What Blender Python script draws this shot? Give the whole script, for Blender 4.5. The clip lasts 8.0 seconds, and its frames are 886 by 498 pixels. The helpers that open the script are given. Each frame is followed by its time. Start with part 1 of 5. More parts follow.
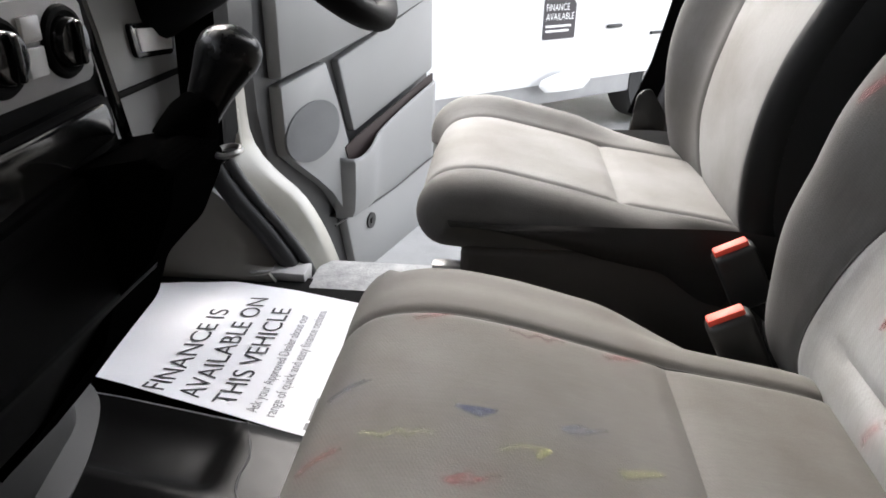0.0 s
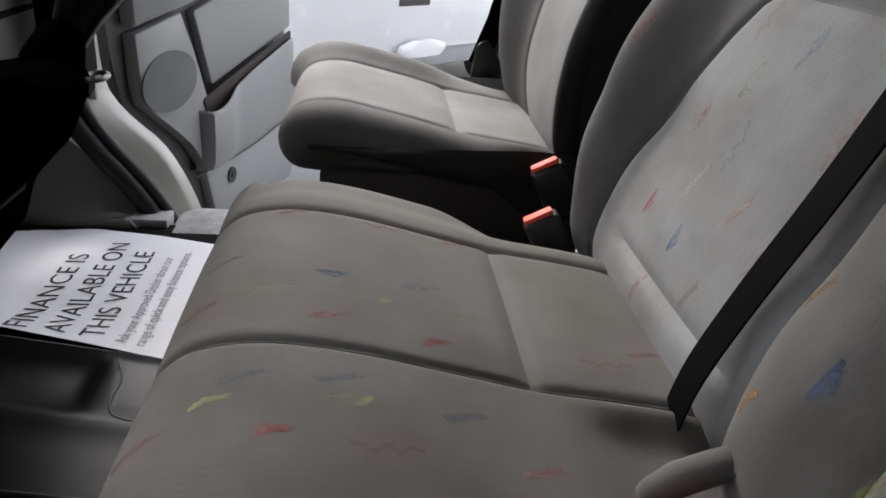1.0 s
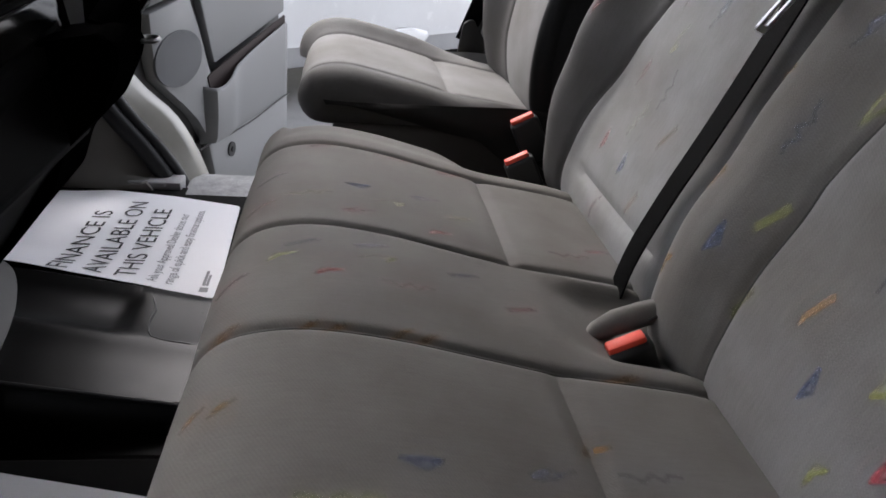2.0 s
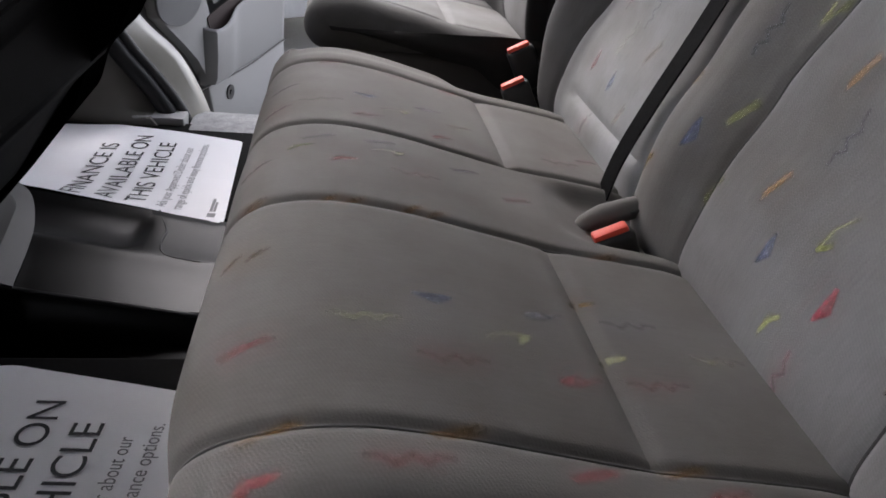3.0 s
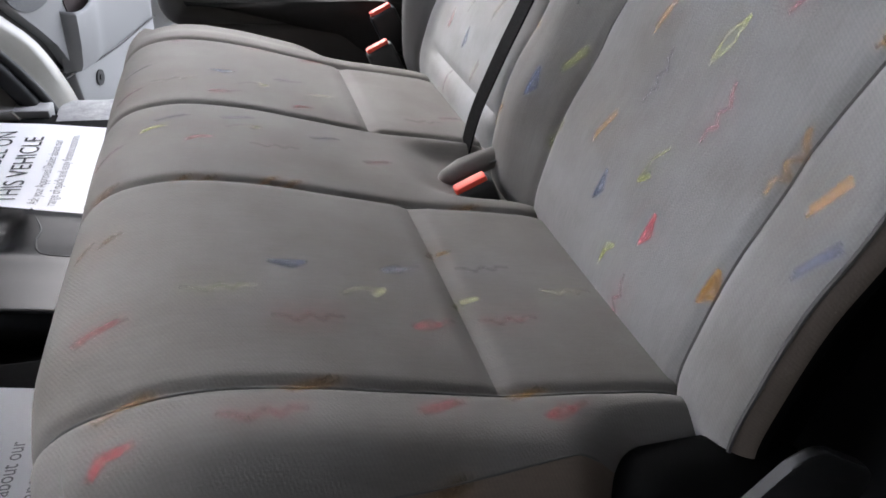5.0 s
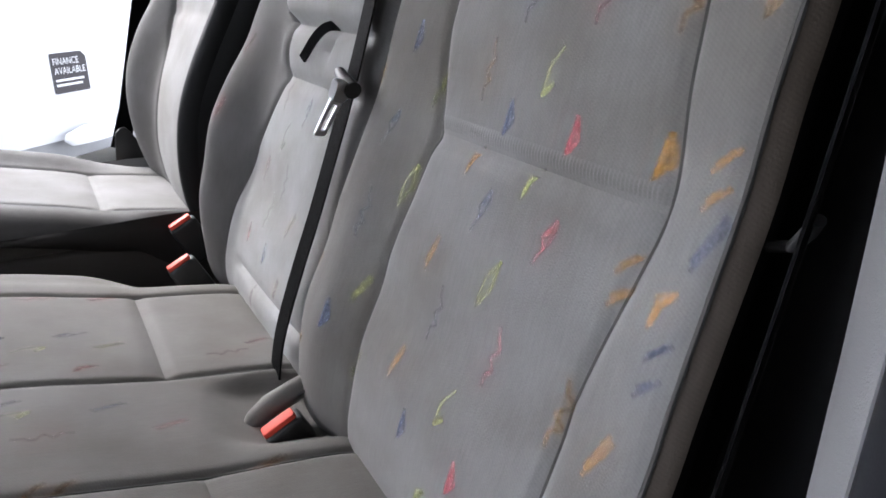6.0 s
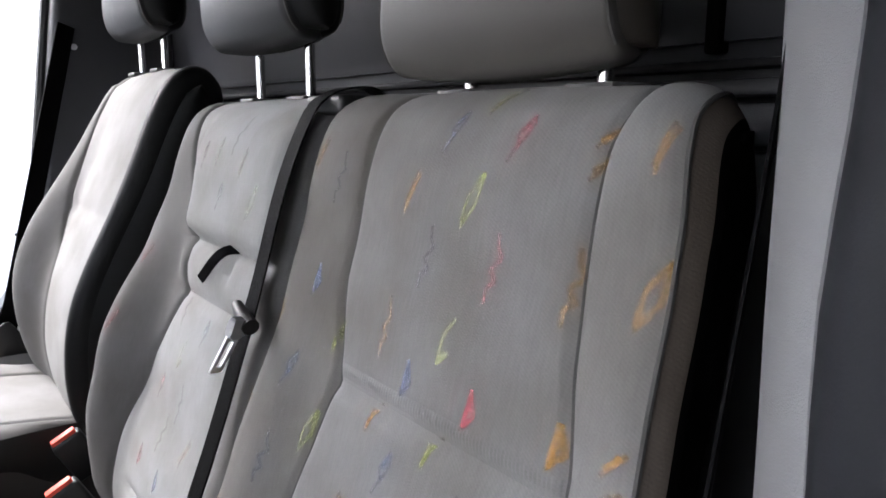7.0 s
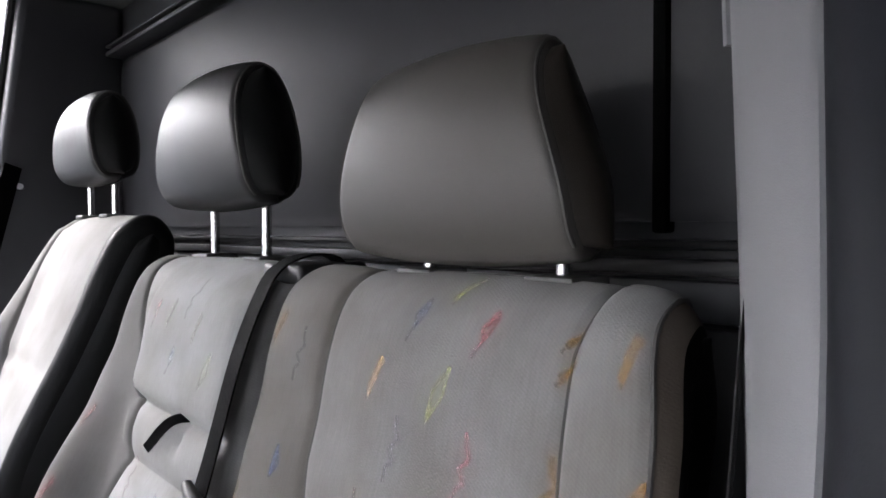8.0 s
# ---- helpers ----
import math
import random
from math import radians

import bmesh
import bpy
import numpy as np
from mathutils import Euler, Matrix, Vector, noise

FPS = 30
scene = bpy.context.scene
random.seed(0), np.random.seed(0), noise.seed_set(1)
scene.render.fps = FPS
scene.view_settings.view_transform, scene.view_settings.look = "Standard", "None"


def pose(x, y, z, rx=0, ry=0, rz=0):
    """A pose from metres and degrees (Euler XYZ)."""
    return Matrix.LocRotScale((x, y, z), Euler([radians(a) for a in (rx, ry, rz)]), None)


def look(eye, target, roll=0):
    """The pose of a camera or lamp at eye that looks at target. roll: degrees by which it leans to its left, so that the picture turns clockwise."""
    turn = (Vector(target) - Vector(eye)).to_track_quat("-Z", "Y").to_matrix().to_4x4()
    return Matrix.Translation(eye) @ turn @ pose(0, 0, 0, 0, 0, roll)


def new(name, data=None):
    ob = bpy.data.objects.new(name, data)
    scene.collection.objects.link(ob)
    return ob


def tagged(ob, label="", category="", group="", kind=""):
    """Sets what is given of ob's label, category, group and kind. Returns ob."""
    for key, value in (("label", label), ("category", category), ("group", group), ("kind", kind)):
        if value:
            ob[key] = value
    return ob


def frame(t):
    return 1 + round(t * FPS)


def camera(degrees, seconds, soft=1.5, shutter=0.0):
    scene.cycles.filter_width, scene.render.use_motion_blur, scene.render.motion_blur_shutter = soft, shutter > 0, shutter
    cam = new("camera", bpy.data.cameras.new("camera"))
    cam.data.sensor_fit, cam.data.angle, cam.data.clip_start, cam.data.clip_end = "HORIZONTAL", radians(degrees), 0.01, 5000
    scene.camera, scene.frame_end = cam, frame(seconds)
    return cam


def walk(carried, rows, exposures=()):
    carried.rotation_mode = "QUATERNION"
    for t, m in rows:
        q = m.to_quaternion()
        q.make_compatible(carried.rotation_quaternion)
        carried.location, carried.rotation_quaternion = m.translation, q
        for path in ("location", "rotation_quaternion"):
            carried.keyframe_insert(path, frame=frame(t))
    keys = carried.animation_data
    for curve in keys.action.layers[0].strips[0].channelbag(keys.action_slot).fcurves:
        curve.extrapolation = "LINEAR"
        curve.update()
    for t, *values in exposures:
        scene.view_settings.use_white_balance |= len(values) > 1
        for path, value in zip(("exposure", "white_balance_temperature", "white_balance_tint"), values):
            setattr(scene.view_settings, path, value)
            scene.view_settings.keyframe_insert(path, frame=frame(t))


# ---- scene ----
cam = camera(64.5, 8.0, soft=1.7)
PATH = [
    (0, (0.08, -0.101, 0.737), (-0.077, 1.708, -0.102), 0.9),
    (0.5, (0.096, -0.179, 0.733), (0.229, 1.615, -0.142), 3.1),
    (1, (0.095, -0.24, 0.726), (0.324, 1.536, -0.165), 5.0),
    (1.5, (0.071, -0.354, 0.732), (0.344, 1.413, -0.164), 6.0),
    (2.8, (0.041, -0.509, 0.706), (0.343, 1.224, -0.246), 6.0),
    (3, (0.035, -0.527, 0.698), (0.35, 1.182, -0.292), 7.0),
    (3.5, (0.03, -0.558, 0.688), (0.355, 1.108, -0.37), 7.5),
    (4, (0.033, -0.57, 0.673), (0.376, 1.052, -0.445), 8.7),
    (4.2, (0.037, -0.567, 0.678), (0.39, 1.042, -0.456), 8.2),
    (5.3, (0.102, -0.557, 0.731), (0.76, 1.063, -0.241), 3.6),
    (5.5, (0.123, -0.548, 0.747), (0.86, 1.079, -0.152), 2.6),
    (6, (0.158, -0.526, 0.802), (1.095, 1.084, 0.073), 0.5),
    (6.5, (0.175, -0.523, 0.844), (1.259, 1.074, 0.323), 0.5),
    (7, (0.179, -0.513, 0.894), (1.378, 1.048, 0.538), 0.4),
    (7.5, (0.181, -0.506, 0.93), (1.47, 1.01, 0.733), -0.2),
    (8, (0.174, -0.501, 0.956), (1.505, 0.991, 0.9), -0.2),
]
walk(cam, [(t, look(eye, target, roll)) for t, eye, target, roll in PATH],
     exposures=[(0.0, 3.35, 6700, 11), (0.5, 2.8, 6650, 11), (1.0, 2.52, 6550, 12), (1.5, 2.42, 6500, 13), (3.0, 2.6, 6450, 16), (3.5, 2.7, 6450, 16), (4.0, 3.08, 6450, 15), (4.2, 3.12, 6450, 15),
                (5.5, 3.42, 6200, 13), (6.0, 3.35, 6200, 14), (6.5, 3.47, 6250, 14), (8.0, 3.78, 6350, 15)])

# ---- world, sun and large lights ----
world = bpy.data.worlds.new("overcast_sky")
scene.world = world
world.use_nodes = True
wn = world.node_tree.nodes
wl = world.node_tree.links
sky = wn.new("ShaderNodeTexSky")
sky.sky_type = 'NISHITA'
sky.sun_disc = False
sky.sun_elevation = radians(42)
sky.sun_rotation = radians(336)
sky.air_density = 1.0
sky.dust_density = 3.0
cloud = wn.new("ShaderNodeHueSaturation")
cloud.inputs["Saturation"].default_value = 0.30
wl.new(sky.outputs[0], cloud.inputs["Color"])
wl.new(cloud.outputs[0], wn["Background"].inputs[0])
wn["Background"].inputs[1].default_value = 0.14
sun_data = bpy.data.lights.new("sun", 'SUN')
sun_data.energy = 0.42
sun_data.angle = radians(25)
sun_data.color = (1.0, 0.99, 0.98)
sun = new("sun", sun_data)
sun.matrix_world = look((-1.8, 4.0, 3.95), (0, 0, 0))


# ---- materials ----
def mat(name, color, rough=0.5, metal=0.0, spread=0.15, grain=900.0, stain=6.0, bump=0.15, dist=0.0006, sheen=0.0, coat=0.0, spec=0.5, streak=None):
    """Principled material with colour variation at two scales and a fine relief, in metres of the object's own space."""
    m = bpy.data.materials.new(name)
    m.use_nodes = True
    n, l = m.node_tree.nodes, m.node_tree.links
    b = n["Principled BSDF"]
    b.inputs["Roughness"].default_value = rough
    b.inputs["Metallic"].default_value = metal
    b.inputs["Specular IOR Level"].default_value = spec
    b.inputs["Sheen Weight"].default_value = sheen
    b.inputs["Coat Weight"].default_value = coat
    tc = n.new("ShaderNodeTexCoord")
    fine = n.new("ShaderNodeTexNoise")
    fine.inputs["Scale"].default_value = grain
    fine.inputs["Detail"].default_value = 3
    big = n.new("ShaderNodeTexNoise")
    big.inputs["Scale"].default_value = stain
    big.inputs["Detail"].default_value = 6
    big.inputs["Roughness"].default_value = 0.65
    l.new(tc.outputs["Object"], fine.inputs["Vector"])
    if streak:
        mp = n.new("ShaderNodeMapping")
        mp.inputs["Scale"].default_value = streak
        l.new(tc.outputs["UV"], mp.inputs["Vector"])
        l.new(mp.outputs[0], big.inputs["Vector"])
    else:
        l.new(tc.outputs["Object"], big.inputs["Vector"])
    mix = n.new("ShaderNodeMath")
    mix.operation = 'MULTIPLY_ADD'
    mix.inputs[1].default_value = 0.35
    l.new(fine.outputs["Fac"], mix.inputs[0])
    half = n.new("ShaderNodeMath")
    half.operation = 'MULTIPLY'
    half.inputs[1].default_value = 0.65
    l.new(big.outputs["Fac"], half.inputs[0])
    l.new(half.outputs[0], mix.inputs[2])
    ramp = n.new("ShaderNodeValToRGB")
    lo = [c * (1 - spread) for c in color]
    hi = [min(1, c * (1 + spread)) for c in color]
    ramp.color_ramp.elements[0].position, ramp.color_ramp.elements[1].position = 0.3, 0.7
    ramp.color_ramp.elements[0].color, ramp.color_ramp.elements[1].color = (*lo, 1), (*hi, 1)
    l.new(mix.outputs[0], ramp.inputs[0])
    l.new(ramp.outputs[0], b.inputs["Base Color"])
    rr = n.new("ShaderNodeMapRange")
    rr.inputs["To Min"].default_value = max(0.02, rough - 0.1)
    rr.inputs["To Max"].default_value = min(1, rough + 0.1)
    l.new(big.outputs["Fac"], rr.inputs["Value"])
    l.new(rr.outputs[0], b.inputs["Roughness"])
    if bump:
        bp = n.new("ShaderNodeBump")
        bp.inputs["Strength"].default_value = bump
        bp.inputs["Distance"].default_value = dist
        l.new(fine.outputs["Fac"], bp.inputs["Height"])
        l.new(bp.outputs[0], b.inputs["Normal"])
    return m


def fabric(name, color, rib=0.05, nap=0.06):
    """Woven seat cloth: twill ribs across the cloth's own length and width, soft warp streaks and worn patches."""
    m = mat(name, color, rough=0.76, spread=0.13, grain=700, bump=0.28, dist=0.0008, sheen=nap, spec=0.22, streak=(7.0, 60.0, 1.0))
    n, l = m.node_tree.nodes, m.node_tree.links
    b = n["Principled BSDF"]
    b.inputs["Sheen Roughness"].default_value = 0.6
    uv = n.new("ShaderNodeTexCoord")
    turn = n.new("ShaderNodeMapping")
    turn.inputs["Rotation"].default_value = (0, 0, radians(32))
    wave = n.new("ShaderNodeTexWave")
    wave.inputs["Scale"].default_value = 130.0
    wave.inputs["Distortion"].default_value = 1.0
    l.new(uv.outputs["UV"], turn.inputs["Vector"])
    l.new(turn.outputs[0], wave.inputs["Vector"])
    dirt = n.new("ShaderNodeTexNoise")
    dirt.inputs["Scale"].default_value = 9.0
    dirt.inputs["Detail"].default_value = 5
    l.new(uv.outputs["Object"], dirt.inputs["Vector"])
    soil = n.new("ShaderNodeValToRGB")
    soil.color_ramp.elements[0].position, soil.color_ramp.elements[1].position = 0.34, 0.64
    soil.color_ramp.elements[0].color, soil.color_ramp.elements[1].color = (0.74, 0.715, 0.68, 1), (1.05, 1.055, 1.06, 1)
    l.new(dirt.outputs["Fac"], soil.inputs[0])
    worn = n.new("ShaderNodeMixRGB")
    worn.blend_type = 'MULTIPLY'
    worn.inputs[0].default_value = 1.0
    l.new(b.inputs["Base Color"].links[0].from_socket, worn.inputs[1])
    l.new(soil.outputs[0], worn.inputs[2])
    twill = n.new("ShaderNodeMapRange")
    for key, value in (("From Min", 0.0), ("From Max", 1.0), ("To Min", 0.965), ("To Max", 1.03)):
        twill.inputs[key].default_value = value
    l.new(wave.outputs["Fac"], twill.inputs["Value"])
    ribbed = n.new("ShaderNodeMixRGB")
    ribbed.blend_type = 'MULTIPLY'
    ribbed.inputs[0].default_value = 1.0
    l.new(worn.outputs[0], ribbed.inputs[1])
    l.new(twill.outputs[0], ribbed.inputs[2])
    l.new(ribbed.outputs[0], b.inputs["Base Color"])
    second = n.new("ShaderNodeBump")
    second.inputs["Strength"].default_value = rib
    second.inputs["Distance"].default_value = 0.0006
    l.new(wave.outputs["Fac"], second.inputs["Height"])
    first = b.inputs["Normal"].links[0].from_node
    l.new(first.outputs[0], second.inputs["Normal"])
    l.new(second.outputs[0], b.inputs["Normal"])
    return m


def yarn(name, color, cover=0.85):
    """Coloured yarn woven into the seat cloth: it thins out towards the stroke's edge, and the grey threads show between."""
    m = mat(name, color, rough=0.95, spread=0.2, grain=900, bump=0.3, sheen=0.04, spec=0.1)
    n, l = m.node_tree.nodes, m.node_tree.links
    b = n["Principled BSDF"]
    uv = n.new("ShaderNodeTexCoord")
    thread = n.new("ShaderNodeTexNoise")
    thread.inputs["Scale"].default_value = 520
    thread.inputs["Detail"].default_value = 2
    l.new(uv.outputs["Object"], thread.inputs["Vector"])
    step = n.new("ShaderNodeMapRange")
    for key, value in (("From Min", 0.30), ("From Max", 0.66), ("To Min", 0.4 * cover), ("To Max", cover)):
        step.inputs[key].default_value = value
    l.new(thread.outputs["Fac"], step.inputs["Value"])
    axis = n.new("ShaderNodeSeparateXYZ")
    l.new(uv.outputs["UV"], axis.inputs[0])
    fade = n.new("ShaderNodeMapRange")
    fade.interpolation_type = 'SMOOTHSTEP'
    for key, value in (("From Min", 0.0), ("From Max", 1.0), ("To Min", 0.0), ("To Max", 1.0)):
        fade.inputs[key].default_value = value
    l.new(axis.outputs[0], fade.inputs["Value"])
    both = n.new("ShaderNodeMath")
    both.operation = 'MULTIPLY'
    l.new(step.outputs[0], both.inputs[0])
    l.new(fade.outputs[0], both.inputs[1])
    clear = n.new("ShaderNodeBsdfTransparent")
    blend = n.new("ShaderNodeMixShader")
    l.new(both.outputs[0], blend.inputs[0])
    l.new(clear.outputs[0], blend.inputs[1])
    l.new(b.outputs[0], blend.inputs[2])
    l.new(blend.outputs[0], n["Material Output"].inputs["Surface"])
    return m


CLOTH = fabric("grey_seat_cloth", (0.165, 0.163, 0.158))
CLOTH_SIDE = fabric("plain_grey_side_cloth", (0.125, 0.100, 0.080), 0.05, 0.0)
# Brown edge cloth, its tone lowered for the shade past the piping.
CLOTH_BAND = fabric("brown_shaded_edge_cloth", (0.075, 0.062, 0.051), 0.05, 0.0)
# Near-black copy of the seat cloth: puts the shade into the side panels.
CLOTH_SHADE = fabric("side_cloth_shade", (0.014, 0.013, 0.012), 0.05, 0.0)
# Faded middle-seat cloth, also lightened for the stronger light it catches.
CLOTH_FADED_LIT = fabric("faded_lit_seat_cloth", (0.225, 0.226, 0.225))
# Plain bolster cloth; part of its darkness is shade put into the colour.
CLOTH_BOLSTER = fabric("plain_shaded_bolster_cloth", (0.074, 0.072, 0.069), 0.05)
# Soiled cushion cloth; its tone is also lowered for the weaker light there.
CLOTH_SEAT = fabric("soiled_shaded_seat_cloth", (0.113, 0.107, 0.098))
CORD = mat("seam_cord", (0.05, 0.048, 0.045), rough=0.8, grain=1500, bump=0.3)
def yarns(word, cover, **colours):
    return {k: yarn(word + "_" + k + "_yarn", c, cover) for k, c in colours.items()}


YARN = yarns("bright", 0.46, red=(0.46, 0.085, 0.105), yellow=(0.36, 0.37, 0.11), blue=(0.095, 0.12, 0.20), orange=(0.44, 0.23, 0.06))
MIDYARN = yarns("soft", 0.36, red=(0.40, 0.095, 0.10), yellow=(0.40, 0.40, 0.20), blue=(0.11, 0.125, 0.18), orange=(0.34, 0.18, 0.06))
FADED = yarns("faded", 0.33, red=(0.38, 0.11, 0.11), yellow=(0.40, 0.40, 0.18), blue=(0.12, 0.14, 0.22), orange=(0.40, 0.20, 0.08))
PALEYARN = yarns("bleached", 0.30, red=(0.44, 0.14, 0.14), yellow=(0.44, 0.44, 0.22), blue=(0.12, 0.17, 0.30), orange=(0.42, 0.25, 0.12))
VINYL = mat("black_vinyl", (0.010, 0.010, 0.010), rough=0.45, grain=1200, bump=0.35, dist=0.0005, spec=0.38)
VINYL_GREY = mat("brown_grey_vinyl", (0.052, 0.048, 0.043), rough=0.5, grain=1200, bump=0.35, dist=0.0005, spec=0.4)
# Two darker vinyls; on the headrest sides their tone holds painted shade.
VINYL_BROWN_SHADE = mat("shaded_brown_vinyl", (0.020, 0.0165, 0.0135), rough=0.5, grain=1200, bump=0.35, dist=0.0005, spec=0.25)
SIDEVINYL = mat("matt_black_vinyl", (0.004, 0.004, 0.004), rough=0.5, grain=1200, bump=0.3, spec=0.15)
GAITER = mat("black_gaiter_leather", (0.0025, 0.0025, 0.0025), rough=0.6, grain=700, bump=0.4, spec=0.0)
# Near-black; on the seat back and cushion corner it stands in for deep shade.
NEAR_BLACK = mat("near_black_matt", (0.002, 0.002, 0.002), rough=0.75, grain=900, bump=0.2, spec=0.03)
DASH = mat("black_dash_plastic", (0.0035, 0.0035, 0.0037), rough=0.7, grain=1500, bump=0.3, spec=0.08)
DASH_GREY = mat("dark_grey_dash_plastic", (0.016, 0.016, 0.0165), rough=0.5, grain=1500, bump=0.3, spec=0.3)
GLOSS = mat("gloss_black_plastic", (0.012, 0.012, 0.012), rough=0.12, spread=0.3, bump=0.0)
STACKGREY = mat("charcoal_dash_plastic", (0.34, 0.336, 0.334), rough=0.42, grain=1500, bump=0.3)
BANDGREY = mat("mid_grey_trim_plastic", (0.05, 0.049, 0.048), rough=0.5, bump=0.2)
SILVER = mat("silver_painted_trim", (0.70, 0.70, 0.70), rough=0.4, metal=0.1, bump=0.1)
PANEL = mat("light_grey_door_plastic", (0.215, 0.215, 0.216), rough=0.55, spread=0.06, grain=1400, bump=0.35)
REVEAL = mat("mid_grey_door_edge_plastic", (0.040, 0.040, 0.041), rough=0.55, spread=0.08, grain=1400, bump=0.35)
SPEAKER = mat("speaker_mesh", (0.10, 0.103, 0.106), rough=0.6, grain=2500, bump=0.9, dist=0.001)
CONSOLE = mat("dark_grey_floor_plastic", (0.008, 0.0078, 0.0077), rough=0.30, spread=0.2, grain=1200, bump=0.2, spec=0.18)
MATRUB = mat("black_floor_rubber", (0.006, 0.0058, 0.0055), rough=0.85, spec=0.06, spread=0.3, grain=500, bump=0.6)
VALANCE = mat("brown_grey_valance_plastic", (0.036, 0.032, 0.029), rough=0.55, spread=0.12, grain=900, bump=0.3, spec=0.3)
KICK = mat("grey_brown_kick_plastic", (0.20, 0.19, 0.17), rough=0.5, spread=0.12, grain=900, bump=0.3)
PAPER = mat("white_mat_paper", (0.80, 0.80, 0.82), rough=0.75, spread=0.03, grain=300, bump=0.12)
INK = mat("dark_grey_ink", (0.035, 0.035, 0.04), rough=0.7, bump=0.0)
INK_SOFT = mat("mid_grey_ink", (0.24, 0.24, 0.25), rough=0.7, bump=0.0)
CREAM = mat("dirty_cream_body_paint", (0.28, 0.268, 0.235), rough=0.35, spread=0.12, stain=14, bump=0.05, coat=0.3)
SCUFF = mat("scuffed_pale_sill", (0.36, 0.36, 0.355), rough=0.7, spread=0.45, grain=220, stain=30, bump=0.8, dist=0.002)
RUBBER = mat("black_door_seal_rubber", (0.02, 0.02, 0.02), rough=0.55, bump=0.2)
SATIN = mat("satin_steel", (0.75, 0.75, 0.76), rough=0.38, metal=0.85, spread=0.05, bump=0.0)
KNOB = mat("black_knob_plastic", (0.005, 0.005, 0.005), rough=0.28, spread=0.2, bump=0.05, spec=0.22)
STEEL = mat("polished_steel", (0.70, 0.70, 0.71), rough=0.18, metal=1.0, spread=0.05, bump=0.0)
DULL = mat("dull_grey_metal", (0.32, 0.32, 0.32), rough=0.4, metal=0.8, bump=0.2)
RED = mat("red_buckle_plastic", (0.60, 0.06, 0.035), rough=0.5, spread=0.06, bump=0.05, spec=0.25)
BUCKLE = mat("black_buckle_plastic", (0.005, 0.005, 0.005), rough=0.5, bump=0.2)
BELT = mat("black_belt_webbing", (0.004, 0.004, 0.0042), rough=0.65, grain=1800, bump=0.5, spec=0.03)
LINING = mat("dark_grey_bulkhead_plastic", (0.043, 0.043, 0.0465), rough=0.48, spec=0.3, spread=0.12, grain=700, bump=0.35)
LINING_LOW = mat("mid_grey_bulkhead_plastic", (0.030, 0.030, 0.032), rough=0.45, spread=0.12, grain=700, bump=0.3)
PILLAR = mat("light_grey_pillar_plastic", (0.14, 0.141, 0.146), rough=0.6, spread=0.06, grain=1200, bump=0.35)
SEALB = mat("blue_grey_body_edge", (0.010, 0.0108, 0.0135), rough=0.55, spread=0.2, bump=0.1, spec=0.12)
HEADLINER = mat("grey_headliner", (0.16, 0.16, 0.155), rough=0.9, grain=800, bump=0.5)
TARMAC = mat("worn_grey_concrete", (0.22, 0.22, 0.217), rough=0.9, spread=0.22, grain=160, stain=3, bump=0.9, dist=0.004)
WHITE = mat("white_vehicle_paint", (0.80, 0.80, 0.80), rough=0.25, spread=0.03, bump=0.0, coat=0.5)
TRIMB = mat("black_exterior_trim", (0.03, 0.03, 0.03), rough=0.6, bump=0.3)
PALE = mat("pale_grey_paint", (0.34, 0.34, 0.34), rough=0.6, bump=0.1)
TYRE = mat("tyre_rubber", (0.025, 0.025, 0.025), rough=0.8, bump=0.5)
STICKER = mat("black_sticker_print", (0.035, 0.03, 0.035), rough=0.4, bump=0.0)
STICKER_W = mat("white_sticker_print", (0.8, 0.8, 0.8), rough=0.4, bump=0.0)
BLOCKER = mat("light_block_black", (0.014, 0.014, 0.014), rough=0.9, spread=0.2, grain=120, bump=0.6)
GLASS = bpy.data.materials.new("clear_glass")
GLASS.use_nodes = True
GLASS.node_tree.nodes["Principled BSDF"].inputs["Transmission Weight"].default_value = 1.0
GLASS.node_tree.nodes["Principled BSDF"].inputs["Roughness"].default_value = 0.02
GLASS.node_tree.nodes["Principled BSDF"].inputs["IOR"].default_value = 1.02


# ---- mesh helpers ----
def link(name, bm, material, parent=None, label="", smooth=True):
    me = bpy.data.meshes.new(name)
    bmesh.ops.recalc_face_normals(bm, faces=bm.faces[:])
    bm.to_mesh(me)
    bm.free()
    me.materials.append(material)
    if smooth:
        me.polygons.foreach_set("use_smooth", [True] * len(me.polygons))
        me.set_sharp_from_angle(angle=radians(42))
    ob = new(name, me)
    if parent:
        ob.parent = parent
    if label:
        ob["label"] = label
    return ob


def part(name, bm, material, parent, label="", smooth=True):
    return link(name, bm, material, parent, label, smooth)


def thing(name, label, category, group="", kind=""):
    return tagged(new(name), label, category, group, kind)


def box(lo, hi, bevel=0.0, seg=2, m=None):
    bm = bmesh.new()
    c = [(a + b) / 2 for a, b in zip(lo, hi)]
    d = [abs(b - a) for a, b in zip(lo, hi)]
    bmesh.ops.create_cube(bm, size=1.0, matrix=Matrix.Translation(c) @ Matrix.Diagonal((*d, 1)))
    if bevel:
        bmesh.ops.bevel(bm, geom=bm.edges[:], offset=min(bevel, min(d) * 0.49), segments=seg, affect='EDGES', profile=0.5)
    if m is not None:
        bmesh.ops.transform(bm, matrix=m, verts=bm.verts)
    return bm


